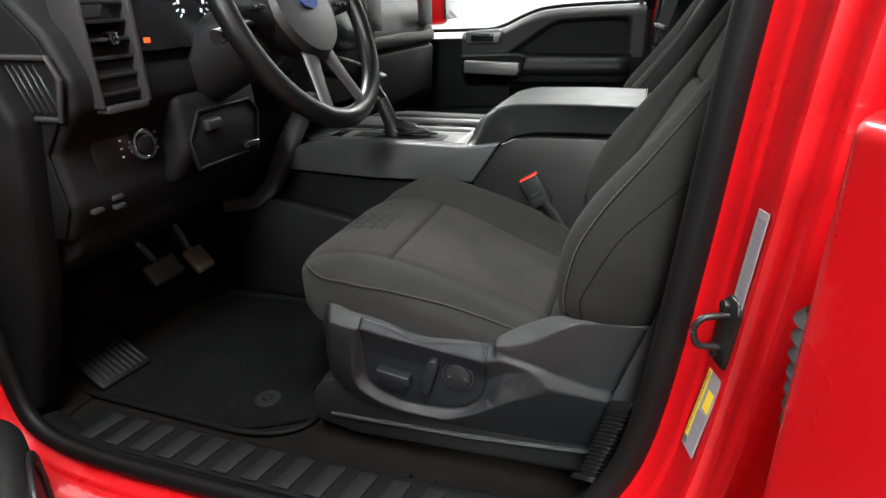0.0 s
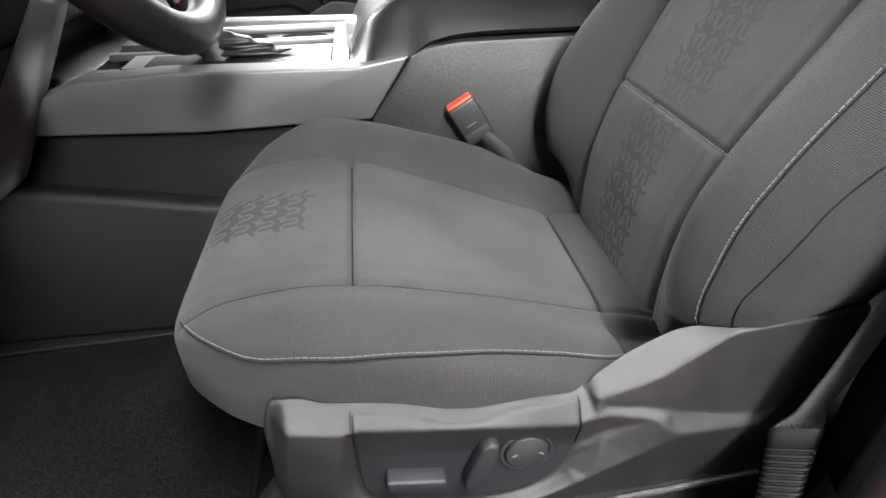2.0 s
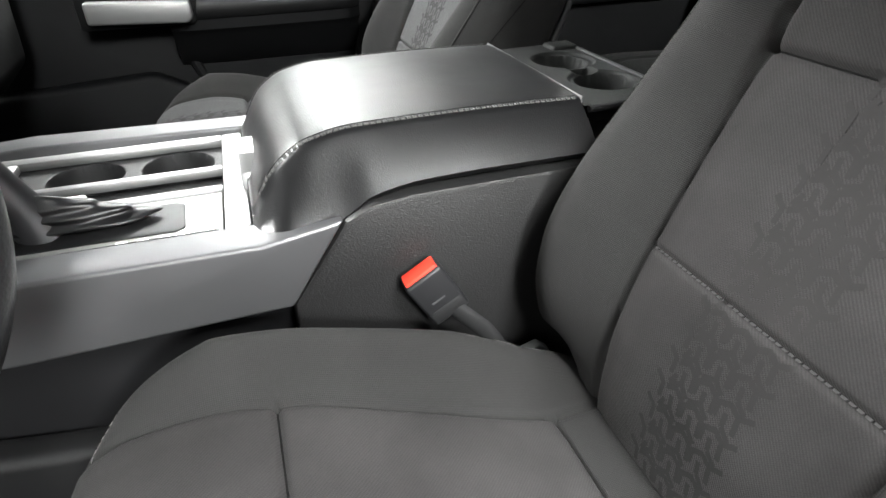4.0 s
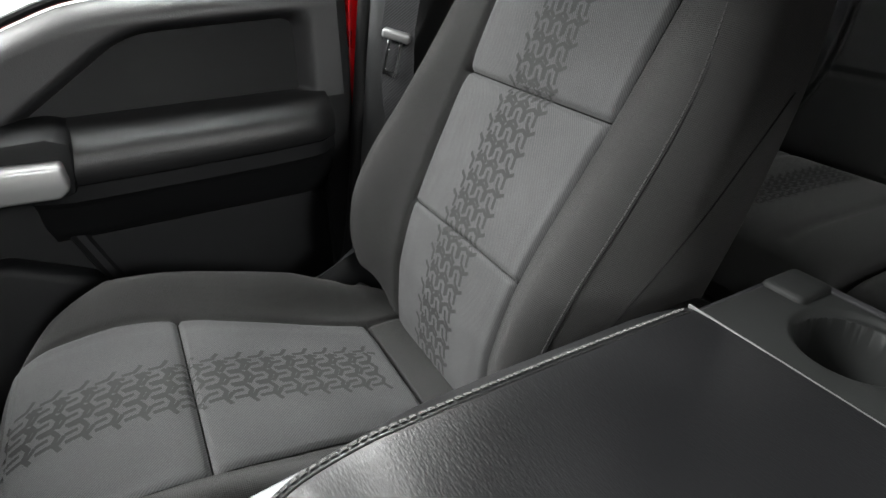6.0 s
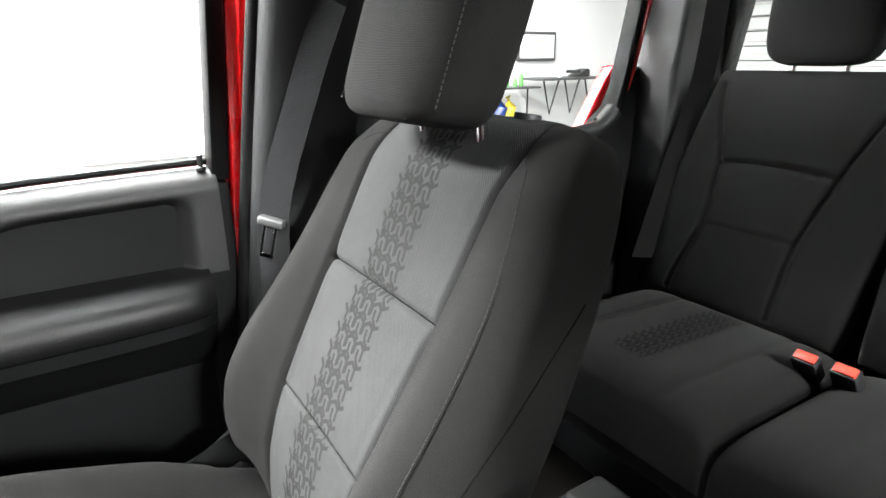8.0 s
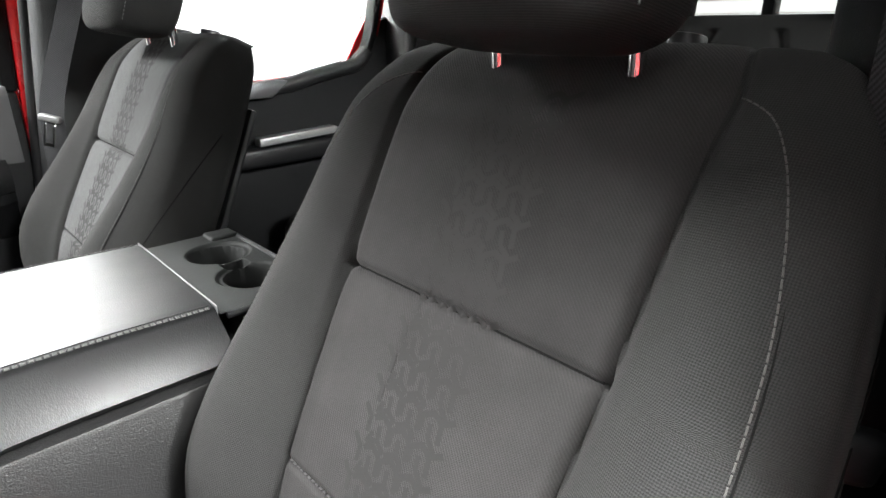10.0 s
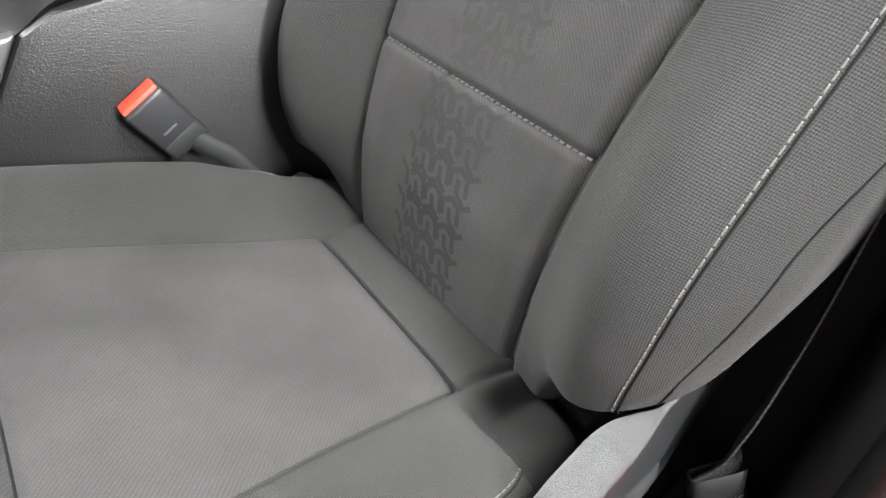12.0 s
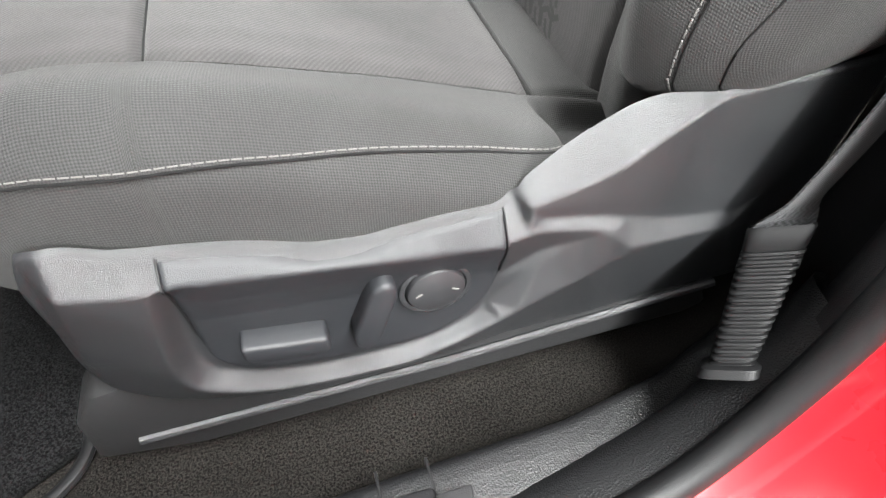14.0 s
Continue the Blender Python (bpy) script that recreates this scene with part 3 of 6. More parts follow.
def back_front(s, y):
    w, front, yi = BACK_W(s), BACK_F(s), BACK_I(s)
    r = min(abs(y) / w, 1.0)
    h = front - FLANK + FLANK * (1 - r**10) ** (1 / 10)
    h += BACK_A(s) * math.exp(-(((abs(y) - 0.190) / (0.050 if abs(y) < 0.19 else 0.064)) ** 2)) * (1 - r**14)
    h -= dent(abs(y) - yi, 0.0045, 0.008)
    if abs(y) < yi:
        puff = min(1.0, (yi - abs(y)) / 0.03)
        h += 0.004 * puff
        h -= dent(s - 0.362, 0.0034, 0.006) + dent(s - 0.362, 0.016, 0.004) + dent(s - 0.182, 0.003, 0.004)
    return h


def back_point(s, y, h):
    # the bolsters' lower ends rise towards the rear
    s += 0.75 * max(0.0, 0.03 - h) * (1 - step((s - 0.06) / 0.20)) * step((abs(y) - 0.14) / 0.05)
    p = BACK_O + BACK_D * s + BACK_N * h
    return Vector((p[0], y, p[2]))


def side_point(s, o, h):
    """The point on a bolster's flank at height h along the seat's front direction."""
    y = BACK_W(s) * 0.9995
    while y > 0.15 and back_front(s, y) < h:
        y -= 0.0005
    return back_point(s, o * (y + 0.0004), h)


def low_line(pts):
    f = knots(pts)
    return [(float(q), f(float(q))) for q in np.linspace(pts[0][0], pts[-1][0], 40)]


def spread(n):
    return [(1 - (1 - abs(q)) ** 1.7) * (1 if q >= 0 else -1) for q in np.linspace(-1, 1, n)]


def ease(a, b, n):
    return [a + (b - a) * (0.5 - 0.5 * math.cos(math.pi * k / (n - 1))) * 0.5 + (b - a) * 0.5 * k / (n - 1) for k in range(n)]


def finely(values, seams):
    """More rows close to each cross seam."""
    more = [c + d for c in seams for d in (-0.005, -0.0036, -0.0024, -0.0014, -0.0006, 0.0, 0.0006, 0.0014, 0.0024, 0.0036, 0.005)]
    return sorted(list(values) + more)


def cushion_mesh():
    rows = []
    for x in finely(ease(*CUSH_X, 170), (CROSS[0], -0.107, -0.1145)):
        w, low = CUSH_W(x), CUSH_B(x)
        zc, hh = (CUSH_T(x) + low) / 2, (CUSH_T(x) - low) / 2
        row = [(x, w * r, cush_top(x, w * r)) for r in spread(180)]
        row += [(x, w * r, zc - hh * (1 - abs(r) ** 6.5) ** (1 / 6.5)) for r in spread(30)[1:-1][::-1]]
        rows.append(row)
    return sheet(rows, True, caps=True, mid=90)


def backrest_mesh():
    rows = []
    for s in finely(ease(*BACK_S, 190), (0.182, 0.362)):
        w = BACK_W(s)
        c = BACK_F(s) - FLANK
        row = [back_point(s, w * r, back_front(s, w * r)) for r in spread(180)]
        row += [back_point(s, w * r, c - max(0.004, c - BACK_R(s)) * (1 - abs(r) ** 4) ** (1 / 4)) for r in spread(30)[1:-1][::-1]]
        rows.append(row)
    return sheet(rows, True, caps=True, mid=90)


def patch(point, us, edge, lift, n=60, inset=0.0014):
    """A skin just proud of a padded surface, between its border seams."""
    return sheet([[point(u, (edge(u) - inset) * v, lift) for v in np.linspace(-1, 1, n)] for u in us])


def on_cushion(x, y, lift=0.0):
    return Vector((x, y, cush_top(x, y) + lift))


def on_back(s, y, lift=0.0):
    return back_point(s, y, back_front(s, y) + lift)


def tread_print(place, u0, u1, v0=0.0, lift=0.00138):
    """The dark tyre-tread print: three lanes of interlocking hooks with forked outer ends."""
    own = bmesh.new()

    def stroke(points, width, layer=0):
        left, right = [], []
        high = lift + 0.00008 * layer
        for k, p in enumerate(points):
            a, b = points[max(k - 1, 0)], points[min(k + 1, len(points) - 1)]
            d = Vector((b[0] - a[0], b[1] - a[1])).normalized()
            s = Vector((-d[1], d[0])) * width / 2
            left.append(own.verts.new(place(p[0] + s[0], p[1] + s[1], high)))
            right.append(own.verts.new(place(p[0] - s[0], p[1] - s[1], high)))
        for k in range(len(points) - 1):
            own.faces.new((left[k], left[k + 1], right[k + 1], right[k]))

    def bent(line, width=0.0050, layer=0):
        """A stroke with sharp corners, in finely cut straight runs."""
        out = []
        for a, b in zip(line, line[1:]):
            n = max(2, int(math.dist(a, b) / 0.0016))
            out += [(a[0] + (b[0] - a[0]) * k / n, a[1] + (b[1] - a[1]) * k / n) for k in range(n)]
        stroke(out + [line[-1]], width, layer)

    # one hook, and the three-armed bar whose tongue lies in the hook above it; the outer lanes add spurs
    hook = [(-0.0173, -0.0062), (-0.0028, -0.0034), (0.0014, 0.0067), (-0.0035, 0.0166), (-0.0152, 0.0157)]
    bar = [(-0.0238, -0.0062), (-0.0176, 0.0045)]
    tongue = [(-0.0176, 0.0045), (-0.0066, 0.0070)]
    foot = [(-0.0176, 0.0045), (-0.0233, 0.0164)]
    pitch = 0.0246
    for lane in (-1, 0, 1):
        c = v0 + 0.0225 * lane - 0.005
        u = u0 + 0.026
        while u < u1 - 0.004:
            strokes = [hook[:4] if lane > 0 else hook, bar, tongue]
            if lane >= 0:
                strokes.append(foot)
            if lane < 0:
                strokes.append([(-0.0028, -0.0034), (0.0037, -0.0158)])
            if lane > 0:
                strokes += [[(0.0027, 0.0315), (-0.0039, 0.0204), (-0.0162, 0.0194)], [(0.0110, 0.0125), (0.0010, 0.0160)]]
            for k, line in enumerate(strokes):
                bent([(u + a, c + 0.92 * b) for a, b in line], 0.0048 if k == 0 else 0.0045, k)
            u += pitch
    return own


def line_on(place, pts, steps=60):
    """Points and outward directions along a line of (u, v) knots on a padded surface."""
    fu = knots([(k, p[0]) for k, p in enumerate(pts)])
    fv = knots([(k, p[1]) for k, p in enumerate(pts)])
    out = []
    for k in range(steps + 1):
        q = k / steps * (len(pts) - 1)
        u, v = fu(q), fv(q)
        p = place(u, v)
        a, b = place(u + 0.002, v) - p, place(u, v + 0.002) - p
        n = a.cross(b).normalized()
        out.append((p, n))
    return out


def outward(line, middle):
    return [(p, n if n.dot(p - Vector(middle)) > 0 else -n) for p, n in line]


def head_restraint_mesh():
    rows = []
    for k in range(25):
        a = -math.pi / 2 + math.pi * k / 24
        zz = math.copysign(abs(math.sin(a)) ** 0.36, math.sin(a))
        fat = abs(math.cos(a)) ** 0.34
        w = (0.113 - 0.006 * max(0, -zz)) * fat + 1e-4
        d = 0.052 * fat + 1e-4
        lean = 0.018 * zz
        ring = []
        for j in range(48):
            b = 2 * math.pi * j / 48
            cx, cy = math.cos(b), math.sin(b)
            x = -d * math.copysign(abs(cx) ** 0.6, cx)
            y = w * math.copysign(abs(cy) ** 0.4, cy)
            if x < 0:
                x -= 0.012 * (1 - (y / 0.135) ** 2) * fat
            ring.append((x + lean, y, zz * 0.105))
        rows.append(ring)
    return sheet(rows, True, caps=True)


COVER_Y = -0.222
COVER_TOP = knots([(-0.438, 0.225), (-0.432, 0.254), (-0.424, 0.272), (-0.41, 0.275), (-0.381, 0.267), (-0.348, 0.262), (-0.314, 0.255), (-0.282, 0.246), (-0.257, 0.244), (-0.237, 0.246), (-0.205, 0.248), (-0.178, 0.248), (-0.151, 0.264), (-0.119, 0.283), (-0.090, 0.297), (-0.07, 0.303), (-0.043, 0.307), (-0.02, 0.308), (0.085, 0.308)])
COVER_LOW = knots([(-0.438, 0.190), (-0.432, 0.153), (-0.415, 0.130), (-0.392, 0.115), (-0.348, 0.102), (-0.246, 0.091), (-0.106, 0.088), (0.085, 0.096)])
PLATE_LOW = knots([(-0.3625, 0.190), (-0.3605, 0.166), (-0.352, 0.148), (-0.335, 0.136), (-0.284, 0.1285), (-0.243, 0.1285), (-0.215, 0.134), (-0.195, 0.147), (-0.178, 0.169), (-0.1715, 0.196)])
# crests, hollows and edges of the moulded cover: lines of x, z and how far they stand out
COVER_FRONT = [
    [(-0.424, 0.274, -0.006), (-0.428, 0.234, -0.006), (-0.44, 0.173, -0.012), (-0.44, 0.124, -0.014)],
    [(-0.413, 0.252, 0.01), (-0.37, 0.249, 0.015)],
    [(-0.413, 0.252, 0.01), (-0.425, 0.19, 0.002), (-0.427, 0.134, -0.006)],
    [(-0.413, 0.275, -0.002), (-0.38, 0.267, -0.002), (-0.347, 0.262, -0.002), (-0.314, 0.255, -0.002), (-0.282, 0.246, -0.002), (-0.257, 0.244, -0.002), (-0.237, 0.246, -0.002), (-0.203, 0.249, -0.002)],
    [(-0.357, 0.25, 0.012), (-0.318, 0.244, 0.011), (-0.273, 0.239, 0.011), (-0.224, 0.232, 0.011), (-0.178, 0.228, 0.012), (-0.151, 0.235, 0.014), (-0.117, 0.231, 0.016)],
    [(-0.435, 0.126, -0.01), (-0.406, 0.104, -0.008), (-0.363, 0.09, -0.006)],
]
COVER_RIM = [
    [(-0.37, 0.249, 0.015), (-0.377, 0.208, 0.013), (-0.381, 0.17, 0.011), (-0.376, 0.143, 0.009), (-0.334, 0.118, 0.008), (-0.287, 0.111, 0.008), (-0.246, 0.111, 0.009), (-0.204, 0.128, 0.012), (-0.157, 0.159, 0.016), (-0.108, 0.188, 0.018), (-0.082, 0.202, 0.017), (-0.029, 0.196, 0.011), (0.004, 0.19, 0.006)],
    [(-0.361, 0.24, 0.006), (-0.366, 0.207, 0.0), (-0.369, 0.173, -0.002), (-0.364, 0.151, -0.002), (-0.331, 0.129, -0.002), (-0.284, 0.121, -0.002), (-0.243, 0.123, -0.001), (-0.201, 0.135, 0.001), (-0.177, 0.158, 0.002), (-0.171, 0.193, 0.004), (-0.174, 0.225, 0.012)],
]
COVER_ARM = [
    [(-0.175, 0.16, 0.004), (-0.148, 0.2, 0.011), (-0.119, 0.222, 0.015)],
    [(-0.117, 0.231, 0.016), (-0.102, 0.223, 0.017), (-0.083, 0.204, 0.018)],
    [(-0.163, 0.196, 0.004), (-0.147, 0.212, 0.0085)],
    [(-0.159, 0.255, 0.01), (-0.132, 0.262, 0.01), (-0.106, 0.272, 0.01), (-0.077, 0.293, 0.009), (-0.043, 0.309, 0.003)],
    [(-0.159, 0.255, 0.01), (-0.143, 0.251, 0.0105), (-0.099, 0.247, 0.01), (-0.054, 0.236, 0.0065), (0.026, 0.213, 0.0)],
    [(-0.15, 0.242, 0.0095), (-0.102, 0.231, 0.0095), (-0.046, 0.214, 0.006), (0.008, 0.201, 0.001)],
    [(-0.178, 0.247, -0.004), (-0.15, 0.263, -0.007), (-0.119, 0.281, -0.011), (-0.084, 0.299, -0.012)],
]
PLATE_FACE = [
    [(-0.35, 0.226, 0.005), (-0.25, 0.216, 0.005), (-0.182, 0.212, 0.006)],
    [(-0.35, 0.205, 0.001), (-0.25, 0.198, 0.001), (-0.18, 0.195, 0.002)],
    [(-0.335, 0.16, 0.0), (-0.25, 0.15, 0.0), (-0.195, 0.165, 0.001)],
]


def cover_field():
    """The cover's relief on a fine grid: flat facets between its lines, with edges softly rounded."""
    points, heights, edges = [], [], []

    def index(p):
        for k, q in enumerate(points):
            if math.hypot(q[0] - p[0], q[1] - p[1]) < 0.0015:
                return k
        points.append(Vector((p[0], p[1])))
        heights.append(p[2])
        return len(points) - 1

    low = [(float(x), COVER_LOW(float(x)) - 0.002, -0.012) for x in np.linspace(-0.15, 0.085, 6)]
    for line in COVER_FRONT + COVER_RIM + COVER_ARM + PLATE_FACE + [low]:
        if len(line) > 3:
            curve = [knots([(k, p[n]) for k, p in enumerate(line)]) for n in range(3)]
            line = [tuple(f(float(q)) for f in curve) for q in np.linspace(0, len(line) - 1, 4 * len(line) - 3)]
        ids = [index(p) for p in line]
        edges += [(a, b) for a, b in zip(ids, ids[1:]) if a != b]
    for p in ((-0.6, 0.0, -0.03), (0.2, 0.0, -0.02), (0.2, 0.45, -0.02), (-0.6, 0.45, -0.03)):
        index(p)
    verts, _, faces, origins, _, _ = delaunay_2d_cdt(points, edges, [], 0, 1e-6)
    z = [heights[o[0]] if o else 0.008 for o in origins]
    gx, gz = np.meshgrid(np.arange(-0.47, 0.12, 0.001), np.arange(0.05, 0.36, 0.001), indexing="ij")
    field = np.full(gx.shape, -0.01)
    for face in faces:
        (ax, az), (bx, bz), (cx, cz) = [verts[k] for k in face[:3]]
        area = (bx - ax) * (cz - az) - (cx - ax) * (bz - az)
        if abs(area) < 1e-12:
            continue
        u = ((gx - ax) * (cz - az) - (cx - ax) * (gz - az)) / area
        v = ((bx - ax) * (gz - az) - (gx - ax) * (bz - az)) / area
        inside = (u >= -1e-6) & (v >= -1e-6) & (u + v <= 1 + 1e-6)
        field[inside] = (z[face[0]] * (1 - u - v) + z[face[1]] * u + z[face[2]] * v)[inside]
    for _ in range(3):
        field[1:-1] = (field[:-2] + 2 * field[1:-1] + field[2:]) / 4
        field[:, 1:-1] = (field[:, :-2] + 2 * field[:, 1:-1] + field[:, 2:]) / 4
    return field


COVER_FIELD = cover_field()


def cover_out(x, z):
    """How far the moulded seat cover stands out at a place."""
    i, j = (x + 0.47) / 0.001, (z - 0.05) / 0.001
    a, b = int(i), int(j)
    f, g = i - a, j - b
    q = COVER_FIELD[a:a + 2, b:b + 2]
    return float((q[0, 0] * (1 - g) + q[0, 1] * g) * (1 - f) + (q[1, 0] * (1 - g) + q[1, 1] * g) * f)


def cover_rows(x0, x1, low, top, lift, nx, nz):
    rows = []
    for x in np.linspace(x0, x1, nx):
        x = float(x)
        a, b = low(x), top(x)
        row = []
        for v in np.linspace(0, 1, nz):
            z = a + (b - a) * float(v)
            k = min(1.0, max(0.0, (COVER_TOP(x) - z) / 0.004))
            drop = 0.004 * (1 - math.sqrt(max(0.0, 1 - (1 - k) ** 2)))
            edge = min(z - a, (x - x0) + 0.0002, (x1 - x) + 0.0002, b - z if lift else 1.0)
            k = min(1.0, edge / (0.006 if lift == 0 else 0.0022))
            drop += (1 - math.sqrt(max(0.0, 1 - (1 - k) ** 2))) * (0.012 if lift == 0 else 0.004)
            row.append((x, COVER_Y - cover_out(x, z) - lift + drop, z))
        rows.append(row)
    return rows


def front_seat(side, word):
    """side -1: the driver's seat; 1: the passenger's, its mirror image."""
    yc = -0.425 if side < 0 else 0.431
    seat = thing("front_seat", "dark grey cloth bucket seat with tread print, " + word, "seat", "front seats", at=(0, yc, 0))
    flip = -side  # outboard is local -y before the mirror

    # the driver's outer cushion edge is worn flat
    EDGE_RISE[:] = (0.017, 0.044) if side < 0 else (0.044, 0.044)
    CROSS[0] = -0.355 if side < 0 else -0.336
    BOLSTER_END[0] = 0.016 if side < 0 else 0.0
    cushion = part("cushion", cushion_mesh(), CLOTH, seat, sharp=80)
    part("front_insert", patch(on_cushion, np.linspace(-0.508, CROSS[0] - 0.0008, 70), lambda q: min(CUSH_I(q), CUSH_W(q) * 0.9), 0.0012), INSERT if side > 0 else INSERT_DRIVER, cushion, "ribbed lighter grey cloth insert", 80)
    part("rear_insert", patch(on_cushion, np.linspace(CROSS[0] + 0.0008, -0.1078, 110), CUSH_I, 0.0012), INSERT if side > 0 else INSERT_DRIVER, cushion, "ribbed lighter grey cloth insert", 80)
    part("tread_print", tread_print(on_cushion, -0.505, -0.385 if side < 0 else -0.125), PRINT if side > 0 else FAINT, cushion, "dark printed tyre-tread pattern", 5)
    for o in (-1, 1):
        edge = [(-0.506, o * 0.128), (-0.488, o * 0.157), (-0.46, o * 0.186), (-0.42, o * 0.2045), (-0.36, o * 0.2115), (-0.30, o * 0.2085), (-0.25, o * 0.2030), (-0.18, o * 0.196), (-0.13, o * 0.189), (-0.114, o * 0.182)]
        line = outward(line_on(on_cushion, edge, 120), (-0.3, 0, 0.2))
        part("stitching", dashes(line, 0.0050, 0.0008, 0.0008, 0.0006), THREAD, cushion, "pale grey stitching")
        part("seam", tube([p + n * 0.0004 + Vector((0, o * 0.0024, -0.0016)) for p, n in line], 0.0008, 6), SEAM, cushion)

    for at, reach in ((CROSS[0], 0.128), (-0.107, 0.104)):
        part("cross_seam", tube([on_cushion(at, y, 0.0010) for y in np.linspace(-reach, reach, 40)], 0.0008, 6), SEAM, cushion)

    back = part("backrest", backrest_mesh(), CLOTH, seat, sharp=80)
    for a, b in ((-0.01, 0.1812), (0.1828, 0.3612), (0.3628, 0.592)):
        part("insert", patch(on_back, np.linspace(a, b, 90), BACK_I, 0.0012), INSERT if side > 0 else INSERT_DRIVER, back, "ribbed lighter grey cloth insert", 80)
    part("tread_print", tread_print(on_back, 0.0, 0.575 if side > 0 else 0.19), PRINT if side > 0 else FAINT, back, "dark printed tyre-tread pattern", 5)
    if side < 0:
        part("worn_tread_print", tread_print(on_back, 0.19, 0.56), WORN, back, "worn faint tyre-tread pattern", 5)
    for o in (-1, 1):
        edge = [(0.028, o * 0.193), (0.036, o * 0.2045), (0.05, o * 0.2095), (0.08, o * 0.213), (0.12, o * 0.2155), (0.20, o * 0.2165), (0.30, o * 0.215), (0.40, o * 0.210), (0.46, o * 0.200), (0.51, o * 0.183), (0.535, o * 0.165), (0.548, o * 0.142)]
        line = outward(line_on(on_back, edge, 140), (0.13, 0, 0.45))
        part("stitching", dashes(line, 0.0052, 0.0008, 0.0010, 0.0007), THREAD if side < 0 else CLOTHTHREAD, back, "grey stitching")
        part("seam", tube([p + n * 0.0004 + Vector((0.0024, o * 0.002, 0)) for p, n in line], 0.0008, 6), SEAM, back)
        low = [(0.052, 0.000), (0.064, 0.010), (0.105, 0.025), (0.18, 0.028), (0.26, 0.012), (0.36, -0.02), (0.44, -0.05)]
        part("side_seam", tube([side_point(s, o, h) for s, h in low_line(low)], 0.0008, 6), SEAM, back)
    part("cross_seam", tube([on_back(0.362, y, 0.0010) for y in np.linspace(-0.127, 0.127, 40)], 0.0009, 6), SEAM, back)
    part("lumbar_stitching", dashes(outward(line_on(on_back, [(0.182, -0.117), (0.182, 0.0), (0.182, 0.117)], 60), (0.13, 0, 0.45)), 0.0046, 0.0012, 0.0011, 0.0022), DULLTHREAD if side < 0 else PRINT, back)

    back.location.y = 0.006 if side < 0 else 0.0
    head = part("head_restraint", head_restraint_mesh(), CLOTH, seat, sharp=80)
    head.location, head.rotation_euler = (0.158, 0, 0.851), (0, radians(10), 0)
    for o in (-1, 1):
        part("post", tube([(0.040, o * 0.062, -0.125), (0.030, o * 0.062, -0.08)], 0.0065, 12), CHROME, head, "chrome head restraint post")
        part("stitching", dashes([(Vector((-0.042 + 0.018 * z / 0.105, o * 0.1090, z)), Vector((-0.6, o * 0.8, 0))) for z in np.linspace(-0.085, 0.085, 30)], 0.004, 0.002, 0.0012, 0.0008), DULLTHREAD, head)
        part("guide", disc(tuple(back_point(0.580, o * 0.062, -0.060)), (0.2, 0, 0.97), 0.016, 0.030), SMOOTH, seat)

    # outboard cover, with its switches
    cover = part("side_cover", sheet(cover_rows(-0.437, 0.085, COVER_LOW, COVER_TOP, 0.0, 260, 130)), GRAINED, seat, "black grained plastic side cover", 80)
    plate = part("switch_plate", sheet(cover_rows(-0.3625, -0.1715, PLATE_LOW, lambda q: COVER_TOP(q) - 0.003, 0.0018, 100, 60)), PLATE, cover, "satin black switch plate", 80)
    edges = cover_rows(-0.3625, -0.1715, PLATE_LOW, lambda q: COVER_TOP(q) - 0.003, 0.0019, 60, 40)
    rim = [edges[0][k] for k in range(39, -1, -1)] + [r[0] for r in edges[1:]] + [edges[-1][k] for k in range(1, 40)]
    part("plate_gap", tube([(x, y - 0.0021, z) for x, y, z in rim], 0.0008, 6), RUBBER, plate)
    f = COVER_Y - 0.004
    part("slide_switch", slab([(-0.339, 0.1875), (-0.287, 0.1800), (-0.286, 0.168), (-0.290, 0.164), (-0.334, 0.1705), (-0.339, 0.175)], f - 0.014, f + 0.006, "y", 0.003, 3), PLATE, plate)
    part("switch_lip", slab([(-0.333, 0.1690), (-0.291, 0.1630), (-0.302, 0.1540), (-0.326, 0.1570)], f - 0.0105, f + 0.004, "y", 0.0015, 2), PLATE, plate)
    part("recline_lever", slab([(-0.263, 0.155), (-0.271, 0.160), (-0.271, 0.174), (-0.257, 0.214), (-0.250, 0.219), (-0.242, 0.216), (-0.241, 0.205), (-0.255, 0.160)], f - 0.013, f + 0.006, "y", 0.0035, 3), PLATE, plate)
    part("lumbar_ring", disc((-0.2145, f + 0.003, 0.191), (0, -1, 0), 0.0245, 0.0050, 48, 0.001, inner=0.0205), GLOSS, plate)
    button = part("lumbar_button", disc((-0.2145, f + 0.003, 0.191), (0, -1, 0), 0.0195, 0.0075, 48, 0.002), SMOOTH, plate, "round four-way lumbar switch")
    for o in (-1, 1):
        part("arrow_mark", box(-0.0025, 0.0025, -0.0004, 0.0004, -0.0006, 0.0006, 0, m=pose(-0.2145 + o * 0.012, f - 0.0048, 0.191, 0, 30 * o, 0)), THREAD, button)
    for o in (-1, 1):
        part("recliner_bracket", slab([(-0.105, 0.205), (-0.068, 0.200), (-0.055, 0.226), (-0.070, 0.238), (-0.100, 0.228)], o * 0.221, o * 0.207, "y", 0.003), HANDLE, seat, "pale steel recliner bracket")
    # runner and lower trim
    part("base_trim", slab([(-0.475, 0.045), (-0.47, 0.10), (-0.45, 0.13), (-0.40, 0.14), (0.02, 0.12), (0.05, 0.06), (0.03, 0.05), (-0.40, 0.030)], -0.212, -0.17, "y", 0.006), MATT, seat, "black seat base trim")
    part("runner", tube([(-0.44, -0.212, 0.062), (-0.2, -0.214, 0.074), (0.04, -0.214, 0.096)], 0.004, 8), GRAINED, seat)
